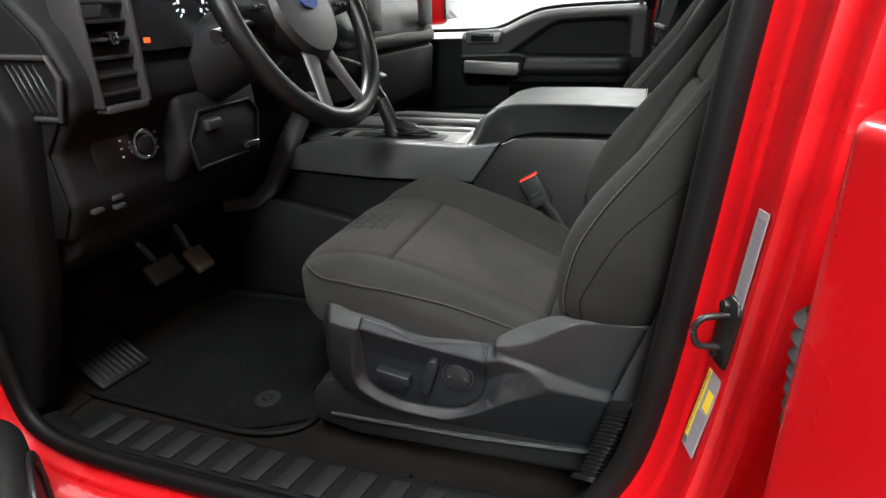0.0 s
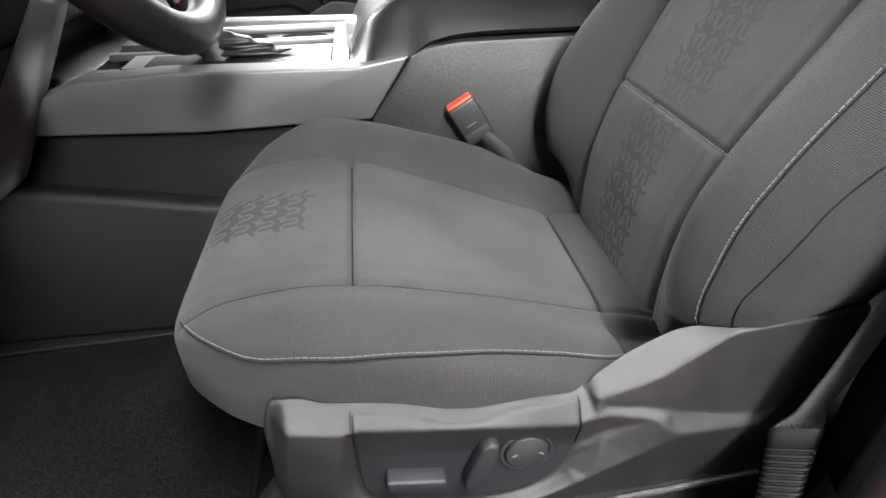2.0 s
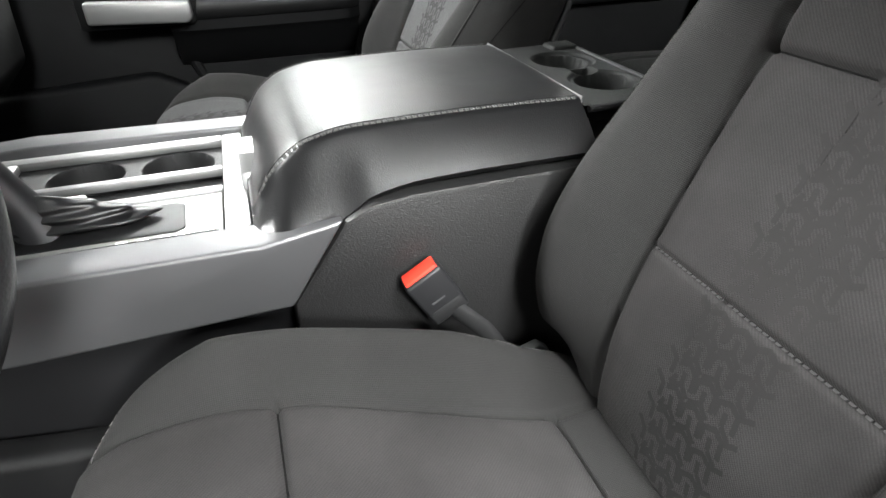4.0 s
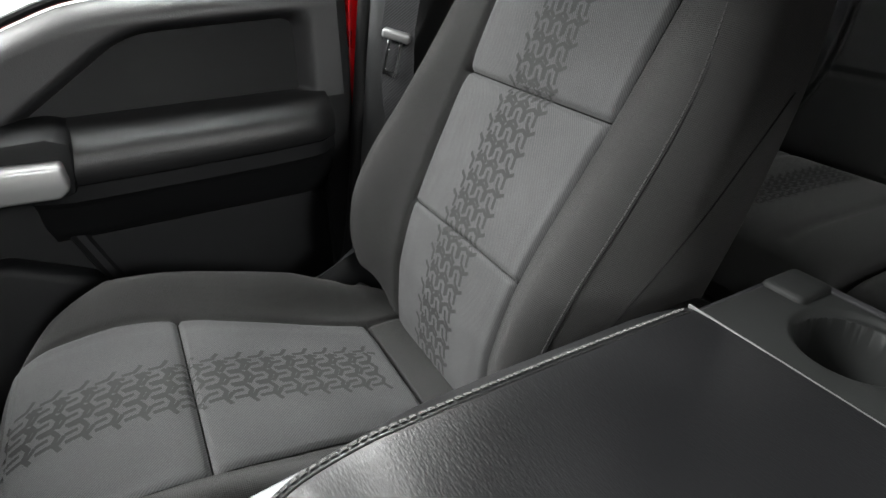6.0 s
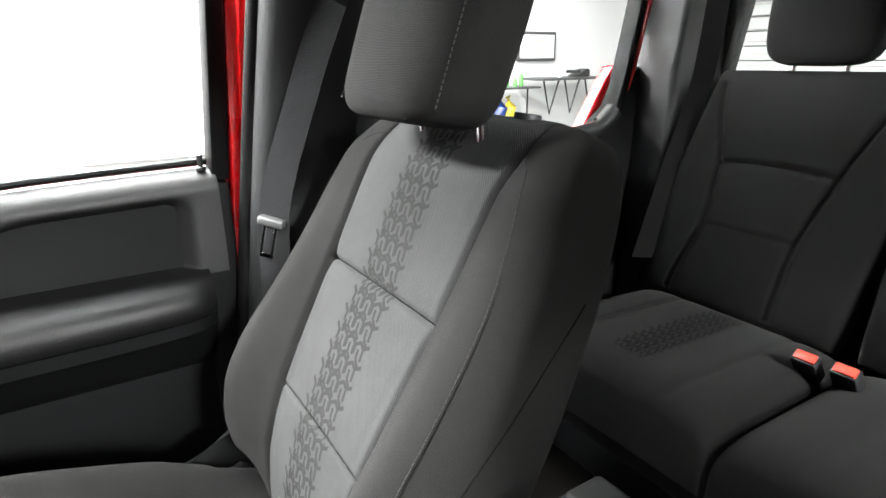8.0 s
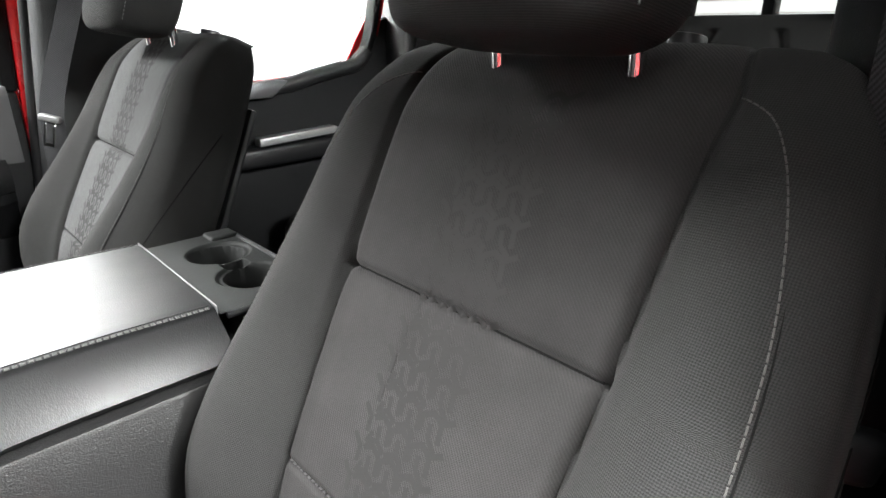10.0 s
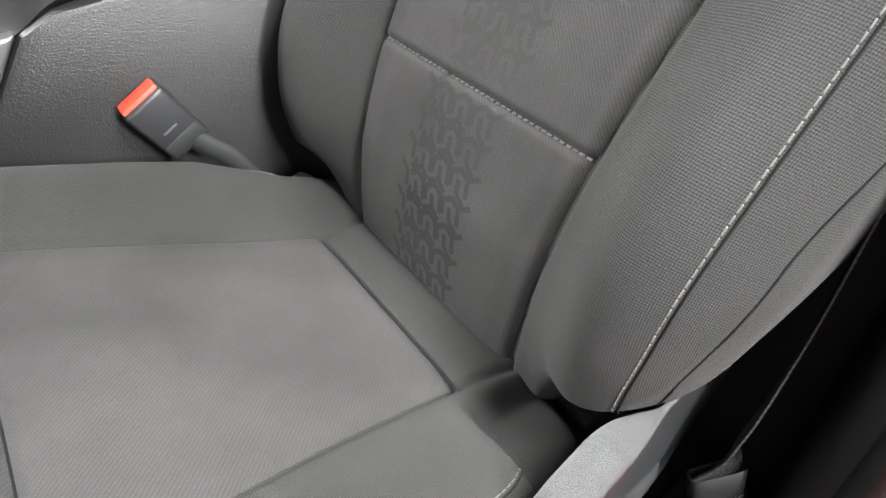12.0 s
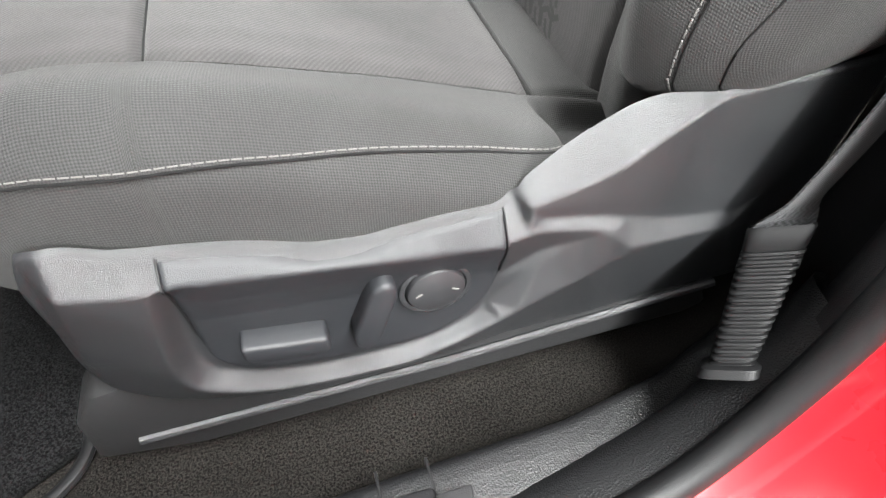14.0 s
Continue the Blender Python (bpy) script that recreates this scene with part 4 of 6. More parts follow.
    part("base", box(-0.44, 0.06, -0.17, 0.17, 0.0, 0.19, 0.01), GRAINED, seat)
    part("rear_shell", slab([(-0.02, -0.17), (0.10, -0.2), (0.3, -0.2), (0.5, -0.175), (0.5, 0.175), (0.3, 0.2), (0.10, 0.2), (-0.02, 0.17)], 0, 0.012, "z", 0.004), SMOOTH, seat).matrix_local = Matrix.Translation(back_point(0, 0, -0.125)) @ Matrix(((BACK_D[0], 0, BACK_N[0], 0), (0, 1, 0, 0), (BACK_D[2], 0, BACK_N[2], 0), (0, 0, 0, 1)))
    if side > 0:
        for ob in seat.children_recursive:
            if ob.type == "MESH" and ob.name.split(".")[0] in ("side_cover", "switch_plate", "plate_gap", "slide_switch", "switch_lip", "recline_lever", "lumbar_ring", "lumbar_button", "arrow_mark", "base_trim", "runner"):
                for v in ob.data.vertices:
                    v.co.y = -v.co.y
                ob.data.flip_normals()
    return seat


front_seat(-1, "by an open door")
front_seat(1, "by a closed door")


# ---- centre console ----
LID_Z = knots([(-0.345, 0.415), (-0.335, 0.435), (-0.315, 0.462), (-0.285, 0.480), (-0.24, 0.488), (-0.12, 0.490), (0.0, 0.488)])

LID_LOW = knots([(-0.348, 0.402), (-0.30, 0.403), (-0.27, 0.410), (-0.235, 0.430), (-0.19, 0.438), (-0.12, 0.440), (0.0, 0.440)])

BRACE = [(-0.700, 0.515), (-0.672, 0.505), (-0.745, 0.38), (-0.805, 0.278), (-0.86, 0.238), (-0.96, 0.218), (-0.96, 0.250), (-0.875, 0.268), (-0.828, 0.31), (-0.775, 0.41)]


def console():
    t = thing("centre_console", "black centre console with padded leather lid and silver shifter panel", "console")
    body = part("rear_body", slab([(-0.325, 0.0), (-0.325, 0.335), (-0.268, 0.416), (-0.24, 0.430), (-0.20, 0.435), (0.085, 0.438), (0.128, 0.41), (0.128, 0.0)], -0.184, 0.184, "y", 0.006), CONSOLE, t, "grained black console side")
    # padded lid: rounded over the front, sides bulging below the stitched edge
    xs = [-0.348, -0.346, -0.342, -0.336] + list(np.linspace(-0.328, -0.004, 60)) + [-0.002, 0.0]
    rows = []
    for x in xs:
        top = LID_Z(x)
        low = LID_LOW(x)
        k = min(1.0, max(0.0, (x + 0.348) / 0.03)) ** 0.5
        half = [(0.0, top + 0.002), (0.06, top + 0.0018), (0.11, top + 0.001), (0.124, top), (0.129, top - 0.001), (0.135, top - 0.006), (0.143, (top * 0.75 + low * 0.25)), (0.160, (top * 0.45 + low * 0.55)), (0.172, (top * 0.2 + low * 0.8)), (0.176, low + 0.006), (0.172, low)]
        half = [(y * (0.90 + 0.10 * k), z) for y, z in half]
        rows.append([(x, -y, z) for y, z in half[::-1]] + [(x, y, z) for y, z in half[1:]])
    lid = part("lid", sheet(rows, True, caps=True), LEATHER, t, "padded black leather lid", 60)
    for o in (-1, 1):
        line = [(Vector((x, o * 0.1285 * (0.90 + 0.10 * min(1.0, max(0.0, (x + 0.348) / 0.03)) ** 0.5), LID_Z(x) - 0.0004)), Vector((0, o * 0.45, 0.9))) for x in np.linspace(-0.338, -0.004, 90)]
        part("stitching", dashes(line, 0.0044, 0.0016, 0.0035, 0.0007), DULLTHREAD, lid, "pale broad stitching")
        part("seam", tube([p + Vector((0, -o * 0.005, 0.0)) for p, n in line], 0.001, 6), SEAM, lid)
    part("latch", slab([(-0.062, 0.402), (-0.050, 0.422), (-0.025, 0.435), (0.02, 0.436), (0.046, 0.424), (0.064, 0.402)], -0.3535, -0.335, "x", 0.002), SILVER, lid, "silver lid latch")
    # rear tray
    part("hinge_strip", box(0.0012, 0.0030, -0.130, 0.130, 0.43, 0.4890, 0.0006), HANDLE, t, "thin bright hinge strip")
    def tray_z(x, y):
        z = 0.474
        for cx, cy in ((0.076, 0.051), (0.082, -0.049)):
            z -= 0.055 * step((0.0365 - math.hypot(x - cx, y - cy)) / 0.004)
        z -= 0.030 * step((0.012 - abs(y)) / 0.004) * step((0.018 - abs(x - 0.078)) / 0.006)
        z += 0.004 * step((abs(math.hypot(x - 0.079, abs(y) - 0.050)) - 0.038) / 0.006)
        return z

    ob = part("rear_tray", sheet([[(float(x), float(y), tray_z(x, y)) for y in np.linspace(-0.130, 0.130, 170)] for x in np.linspace(0.006, 0.127, 90)]), TRAY, t, "black rear tray with two cup holders", 60)
    part("tray_corner", box(0.088, 0.131, 0.096, 0.133, 0.455, 0.483, 0.006, 3), TRAY, ob)
    part("tray_front", box(0.126, 0.134, -0.128, 0.128, 0.39, 0.478, 0.004), TRAY, ob)
    part("tray_rail", tube([(0.012, -0.130, 0.474), (0.118, -0.130, 0.475), (0.128, -0.118, 0.477), (0.128, 0.118, 0.477), (0.118, 0.130, 0.475), (0.012, 0.130, 0.474)], 0.004, 8), SMOOTH, ob)
    # forward section
    side = [(-0.70, 0.405), (-0.60, 0.412), (-0.345, 0.408), (-0.268, 0.420), (-0.325, 0.335), (-0.56, 0.330), (-0.77, 0.338), (-0.80, 0.37)]
    # near-black plastic carries the shade under the dash
    front = part("forward_body", box(-0.95, -0.326, -0.15, 0.15, 0.0, 0.33, 0.006), DARKTRIM, t)
    for o in (-1, 1):
        part("side_trim", slab(side, o * 0.186, o * 0.140, "y", 0.004, 3), GREYTRIM, t, "dark satin silver side trim")
        part("lower_side", slab([(-0.95, 0.0), (-0.95, 0.278), (-0.857, 0.271), (-0.686, 0.242), (-0.60, 0.226), (-0.33, 0.185), (-0.33, 0.0)], o * 0.192, o * 0.151, "y", 0.012, 3), DASH, t)
        part("leg_brace", slab(BRACE, o * 0.205, o * 0.165, "y", 0.008, 3), BRACEGREY, t, "dark silver curved brace")
    # silver shifter panel
    part("deck", box(-0.80, -0.345, -0.142, 0.142, 0.28, 0.335, 0.004), SMOOTH, t)
    part("deck_front", box(-0.80, -0.70, -0.142, 0.142, 0.30, 0.402, 0.004), SMOOTH, t)
    shifter_panel(t)


def shifter_panel(t):
    z = 0.403
    frame = [(-0.70, -0.135), (-0.58, -0.150), (-0.352, -0.150), (-0.352, -0.141), (-0.70, -0.127)]
    bez = part("shifter_panel", slab(frame, z - 0.006, z + 0.004, "z", 0.003), SILVER, t, "satin silver shifter panel")
    for name, x0, x1, y0, y1, mat in (("rear_margin", -0.374, -0.350, -0.1405, 0.118, SILVER), ("far_margin", -0.70, -0.3745, 0.100, 0.118, SILVER), ("middle_bar", -0.70, -0.3745, 0.007, 0.018, SILVER), ("slot_bar", -0.70, -0.3745, -0.050, -0.037, SILVER), ("front_margin", -0.70, -0.60, 0.0185, 0.0995, SILVER)):
        part(name, box(x0, x1, y0, y1, z - 0.006, z + 0.0045, 0.002), mat, bez)
    plate = part("shift_plate", slab([(-0.66, -0.130), (-0.60, -0.138), (-0.376, -0.138), (-0.376, -0.052), (-0.66, -0.052)], z - 0.004, z + 0.002, "z", 0.001), PLATEGREY, bez, "pale grey shift plate")
    part("shift_slot", slab([(-0.63, -0.122), (-0.418, -0.126), (-0.410, -0.120), (-0.412, -0.070), (-0.42, -0.064), (-0.63, -0.066)], z + 0.0016, z + 0.0032, "z", 0.001), RUBBER, plate)
    for k in range(4):
        part("gear_mark", box(-0.470 + 0.018 * k, -0.460 + 0.018 * k, -0.134, -0.129, z + 0.002, z + 0.0026, 0), STICKER, plate)
    part("groove", box(-0.655, -0.380, -0.1395, -0.1382, z + 0.002, z + 0.0056, 0.0004), CHROME, bez)
    part("coin_slot", box(-0.66, -0.3745, -0.0368, 0.0068, z - 0.012, z - 0.008, 0.001), RUBBER, bez)
    for x in (-0.575, -0.53):
        part("slot_switch", box(x, x + 0.026, -0.048, -0.036, z + 0.003, z + 0.015, 0.004, 3), STICKER, bez, "pale soft switch tip")

    def well_z(x, y):
        d = min(math.hypot(x + 0.425, y - 0.057), math.hypot(x + 0.525, y - 0.057))
        return z - 0.006 - 0.055 * step((0.041 - d) / 0.005)

    part("cup_tray", sheet([[(float(x), float(y), well_z(x, y)) for y in np.linspace(0.0185, 0.0995, 60)] for x in np.linspace(-0.60, -0.3745, 140)]), MATT, bez, "black front cup holders", 60)
    folds = []
    for k in range(26):
        f = k / 25
        ring = []
        for j in range(28):
            a = 2 * math.pi * j / 28
            r = (1 - f) ** 0.7 + 0.06 * math.sin(5 * a + 9 * f) * (1 - f) + 0.10 * math.sin(f * 22) * (1 - f)
            ring.append((-0.500 - 0.035 * f + 0.066 * r * math.cos(a), -0.088 + 0.020 * r * math.sin(a), z + 0.008 + 0.034 * f))
        folds.append(ring)
    part("gaiter", sheet(folds, True, caps=True), LEATHER, bez, "folded black leather gaiter", 60)
    # shifter lever
    lever = part("shift_lever", tube([(-0.535, -0.085, z), (-0.545, -0.085, z + 0.03), (-0.565, -0.085, z + 0.075), (-0.585, -0.085, z + 0.105)], [0.026, 0.018, 0.016, 0.017], 16), SMOOTH, t, "black leather shift lever")
    part("shift_knob", tube([(-0.565, -0.085, z + 0.065), (-0.590, -0.085, z + 0.10), (-0.620, -0.085, z + 0.135), (-0.665, -0.085, z + 0.150), (-0.70, -0.085, z + 0.145)], [0.018, 0.024, 0.027, 0.025, 0.017], 18), LEATHER, lever)
    part("knob_trim", tube([(-0.572, -0.085, z + 0.078), (-0.576, -0.085, z + 0.084)], 0.0205, 18), CHROME, lever)


console()


# ---- belts and buckles ----
def buckle(side):
    t = thing("belt_buckle", "black seat belt buckle with a red release button", "seat belt", "belt buckles")
    y = side * 0.202
    d = Vector((-0.52, 0, 0.86)).normalized()
    a = Vector((-0.120, side * 0.232, 0.252))
    m = Matrix.Translation(Vector((-0.205, y, 0.36)) - d * 0.032) @ Matrix(((-d[2] * -1, 0, d[0], 0), (0, 1, 0, 0), (-d[0] * 1, 0, d[2], 0), (0, 0, 0, 1)))
    part("housing", box(-0.021, 0.021, -0.0125, 0.0125, -0.032, 0.030, 0.004, 3, m=m), SMOOTH, t)
    part("button", box(-0.0185, 0.0185, -0.009, 0.0085, 0.024, 0.0335, 0.002, 2, m=m), BUTTON, t, "red release button")
    part("face_mark", box(-0.009, 0.006, -0.0131, -0.0124, -0.004, -0.002, 0, m=m), GREYTRIM, t)
    part("housing_step", box(-0.0195, 0.0195, -0.0133, 0.0133, -0.030, -0.012, 0.003, 2, m=m), MATT, t)
    part("stalk", tube([a, a + d * 0.05, Vector((-0.205, y, 0.36)) - d * 0.045], 0.0095, 10, flat=0.35, up=(0, 1, 0)), DASH, t, "worn dark grey stalk")
    part("anchor", slab([(-0.132, 0.215), (-0.098, 0.215), (-0.096, 0.246), (-0.108, 0.260), (-0.126, 0.258)], side * 0.250, side * 0.236, "y", 0.003), HANDLE, t, "bright steel anchor bracket")


buckle(-1)
buckle(1)


def ribbon(points, width, thick, across):
    """A flat band along points; across gives its width's direction at each point."""
    rows = []
    for k, p in enumerate(points):
        p = Vector(p)
        c = Vector(across[min(k, len(across) - 1)]).normalized() * width / 2
        d = (Vector(points[min(k + 1, len(points) - 1)]) - Vector(points[max(k - 1, 0)])).normalized()
        n = d.cross(c).normalized() * thick / 2
        rows.append([p - c - n, p + c - n, p + c + n, p - c + n])
    return sheet(rows, True, caps=True)


def smooth_line(points, n=24):
    f = [knots([(k, p[i]) for k, p in enumerate(points)]) for i in range(3)]
    return [tuple(g(q) for g in f) for q in np.linspace(0, len(points) - 1, n)]


def belt(side):
    t = thing("seat_belt", "black woven seat belt hanging beside the pillar", "seat belt", "seat belts")
    y = side * 0.676
    s = side
    dx = 0.0 if side < 0 else 0.02
    # ribbed boot round the lower anchor, ending in an open sleeve
    d = Vector((0.026, -s * 0.037, 0.066)).normalized()
    top = Vector((0.015 + dx, s * 0.680, 0.216))
    c = Vector((0.71, s * 0.47, 0.40)).normalized()
    n = d.cross(c).normalized()

    def oval(h, w, e):
        return [top + d * h + c * (w * math.copysign(abs(math.cos(q)) ** 0.45, math.cos(q))) + n * (e * math.copysign(abs(math.sin(q)) ** 0.45, math.sin(q))) for q in [2 * math.pi * k / 32 for k in range(32)]]

    boot = []
    for k in range(16):
        h = -0.017 - 0.0055 * k
        for f, o in ((0.0, 0.0), (0.0010, 0.0030), (0.0030, 0.0030), (0.0042, 0.0)):
            boot.append(oval(h - f, 0.0172 - 0.0003 * k + o * 0.7, 0.0085 + o * 0.7))
    b = part("ribbed_boot", sheet(boot, True, caps=True), RUBBER, t, "ribbed black rubber belt boot", 25)
    part("boot_collar", sheet([oval(h, w, e) for h, w, e in ((-0.019, 0.0165, 0.008), (-0.016, 0.0190, 0.0105), (-0.002, 0.0205, 0.0118), (0.0, 0.0195, 0.0108), (-0.001, 0.0180, 0.0092), (-0.018, 0.0165, 0.0075))], True), RUBBER, b, "open black rubber sleeve", 50)
    part("base_flange", sheet([oval(h, w, e) for h, w, e in ((-0.101, 0.0155, 0.0115), (-0.103, 0.0195, 0.0155), (-0.110, 0.0205, 0.0165))], True, caps=True), RUBBER, b)
    top = top - d * 0.03
    if side < 0:
        line = smooth_line([tuple(top), (0.017, -0.680, 0.222), (0.030, -0.680, 0.265), (0.052, -0.675, 0.33), (0.080, -0.664, 0.42), (0.115, -0.652, 0.52), (0.140, -0.640, 0.60), (0.165, -0.635, 0.72), (0.215, -0.62, 0.98)], 60)
        low, high = Vector((0.944, 0.207, -0.255)), Vector((0.60, 0.79, -0.12))
        part("webbing", ribbon(line, 0.038, 0.0014, [c.lerp(low, step((p[2] - 0.205) / 0.035)).lerp(high, step((p[2] - 0.47) / 0.10)) for p in line]), WEB, t)
        part("tongue_cover", box(-0.030, 0.030, -0.008, 0.008, -0.016, 0.016, 0.006, 3, m=pose(0.118, -0.655, 0.558, 0, 14, -42)), GRAINED, t, "black plastic tongue cover")
        part("tongue", box(-0.012, 0.012, -0.0015, 0.0015, -0.055, -0.018, 0.002, 2, m=pose(0.104, -0.646, 0.553, 0, 14, -42)), CHROME, t, "steel belt tongue")
    else:
        line = smooth_line([tuple(top), (0.036, 0.674, 0.34), (0.022, 0.679, 0.50), (0.028, 0.683, 0.60), (0.090, 0.685, 0.78), (0.150, 0.67, 0.93)])
        part("webbing", ribbon(line, 0.047, 0.0014, [(0.75, -0.6, -0.1)]), WEB, t)
        m = pose(0.022, 0.677, 0.595, 0, 14, -40)
        part("tongue_cover", box(-0.020, 0.020, -0.008, 0.008, -0.005, 0.008, 0.004, 3, m=m), HANDLE, t, "grey plastic tongue cover")
        loop = None
        for k in ((-0.011, -0.006), (0.006, 0.011)):
            loop = box(k[0], k[1], -0.0012, 0.0012, -0.052, -0.004, 0.001, 1, bm=loop, m=m)
        loop = box(-0.011, 0.011, -0.0012, 0.0012, -0.056, -0.048, 0.001, 1, bm=loop, m=m)
        part("tongue", loop, CHROME, t, "steel belt tongue")
        part("belt_guide", box(0.115, 0.178, 0.655, 0.70, 0.91, 0.95, 0.008), SMOOTH, t)


belt(-1)
belt(1)


# ---- passenger side doors ----
def front_door():
    d = thing("passenger_door", "closed black passenger door trim with armrest and storage recess", "door")
    yi = 0.80
    top = [(-1.0, 0.578), (-0.80, 0.578), (-0.56, 0.580), (-0.50, 0.592), (-0.43, 0.622), (-0.36, 0.644), (-0.28, 0.652), (-0.022, 0.660)]
    shell = [(-1.0, -0.1)] + [(x, z - 0.03) for x, z in top] + [(-0.022, 0.45), (-0.05, 0.1), (-0.10, -0.1)]
    part("outer_panel", slab(shell, yi + 0.05, yi + 0.12, "y", 0.006), RED, d, "glossy red outer skin")
    # trim: upper roll, recess, armrest, lower panel
    part("trim_panel", slab([(-1.0, -0.05)] + [(x, z - 0.02) for x, z in top[:-1]] + [(-0.036, 0.640), (-0.040, 0.42), (-0.07, -0.05)], yi + 0.015, yi + 0.049, "y", 0.004), DOORPLASTIC, d, "grained black trim panel")
    sill = knots(top)
    rows = []
    for x in np.linspace(-0.64, -0.023, 150):
        x = float(x)
        t1 = sill(x)
        row = []
        for v in np.linspace(0, 1, 70):
            z = 0.498 + (t1 - 0.498) * float(v)
            low, high = 0.500, t1 - 0.030
            inside = step((z - low) / 0.012) * step((high - z) / 0.030) * step((x + 0.475 - (z - 0.515) * 1.5) / 0.06) * step((-0.060 - x) / 0.045)
            y = yi - 0.014 + 0.050 * inside
            over = max(0.0, z - (t1 - 0.030)) / 0.030
            y += 0.045 * (1 - math.sqrt(max(0.0, 1 - over**2)))
            row.append((x, y, z))
        rows.append(row)
    part("upper_trim", sheet(rows), DOORTOP, d, "soft black upper door trim with a storage recess", 80)
    part("trim_edge", slab([(-0.062, 0.05), (-0.014, 0.05), (-0.006, 0.64), (-0.062, 0.64)], yi - 0.010, yi + 0.05, "y", 0.005), DOORPLASTIC, d)
    part("red_edge", slab([(-0.060, -0.1), (0.08, -0.1), (0.10, 0.62), (0.16, 1.16), (0.06, 1.16), (-0.012, 0.62), (-0.055, 0.40)], yi + 0.051, yi + 0.11, "y", 0.006), RED, d, "glossy red door edge")
    arm = [(-0.46, 0.72), (-0.40, 0.705), (-0.20, 0.710), (-0.09, 0.722), (-0.055, 0.745)]
    rows = []
    for x, y in smooth_line([(x, y, 0) for x, y in arm], 30) and [(p[0], p[1]) for p in smooth_line([(x, y, 0) for x, y in arm], 30)]:
        rows.append([(x, yi + 0.02, 0.508), (x, yi - 0.02, 0.507), (x, y + 0.015, 0.497), (x, y + 0.003, 0.484), (x, y, 0.468), (x, y + 0.004, 0.452), (x, y + 0.012, 0.446)])
    part("armrest", sheet(rows), DOORSKIN, d, "padded black armrest", 70)
    rows = [[(r[6][0], r[6][1], 0.445), (r[6][0], r[6][1] + 0.001, 0.425), (r[6][0], r[6][1] + 0.022, 0.408), (r[6][0], r[6][1] + 0.03, 0.38), (r[6][0], yi + 0.02, 0.33)] for r in rows]
    part("armrest_lower", sheet(rows), DOORPLASTIC, d)
    part("pull_handle", slab([(-0.60, 0.455), (-0.42, 0.448), (-0.408, 0.458), (-0.410, 0.488), (-0.60, 0.496)], 0.674, 0.712, "y", 0.005, 3), HANDLE, d, "satin silver pull handle")
    part("handle_base", slab([(-0.62, 0.44), (-0.405, 0.44), (-0.395, 0.505), (-0.42, 0.515), (-0.62, 0.51)], 0.70, yi + 0.02, "y", 0.008), DOORPLASTIC, d)
    part("release_bezel", slab([(-0.62, 0.545), (-0.50, 0.545), (-0.49, 0.580), (-0.50, 0.592), (-0.62, 0.585)], yi - 0.03, yi + 0.02, "y", 0.006), HANDLE, d, "satin silver door release bezel")
    part("release_lever", box(-0.60, -0.52, yi - 0.036, yi - 0.026, 0.552, 0.576, 0.004), GLOSS, d)
    part("speaker_panel", slab([(-0.98, 0.02), (-0.98, 0.30), (-0.52, 0.33), (-0.42, 0.28), (-0.36, 0.12), (-0.36, 0.02)], yi - 0.025, yi + 0.02, "y", 0.015, 3), DOORPLASTIC, d)
    part("lower_ridge", tube([(-0.44, yi + 0.012, 0.36), (-0.40, yi + 0.010, 0.25), (-0.42, yi + 0.012, 0.05)], 0.012, 8), DOORPLASTIC, d)
    pin = part("lock_pin", tube([(-0.041, 0.812, 0.66), (-0.041, 0.812, 0.682)], [0.0035, 0.0045], 10), SMOOTH, d, "black lock pin")
    part("pin_collar", disc((-0.041, 0.812, 0.658), (0, 0, 1), 0.008, 0.006, 20), SMOOTH, pin)
    # window frame
    part("red_edge", slab([(-0.045, 0.10), (-0.030, 0.10), (0.002, 0.464), (0.024, 0.674), (0.039, 0.857), (0.070, 1.16), (0.047, 1.16), (0.016, 0.857), (0.003, 0.674), (-0.012, 0.464)], yi - 0.001, yi + 0.049, "y", 0.004), RED, d, "glossy red door edge")
    part("window_post", slab([(-0.030, 0.64), (-0.002, 0.64), (0.045, 1.16), (0.015, 1.16)], yi + 0.0, yi + 0.05, "y", 0.006), DOORPLASTIC, d)
    part("sill_rubber", tube(smooth_line([(x, yi + 0.040, z + 0.008) for x, z in top], 40), 0.006, 8), RUBBER, d)
    g = part("window_glass", slab([(-0.98, 0.575), (-0.5, 0.575), (-0.3, 0.645), (-0.05, 0.655), (0.0, 1.16), (-0.5, 1.16)], yi + 0.052, yi + 0.056, "y", 0), GLASS, d)
    g.visible_shadow = False
    mirror = part("door_mirror", box(-0.93, -0.76, yi + 0.16, yi + 0.24, 0.60, 0.80, 0.03, 4), RED, d, "red door mirror")
    part("mirror_glass", box(-0.765, -0.756, yi + 0.17, yi + 0.40, 0.62, 0.78, 0.003), CHROME, mirror)


front_door()


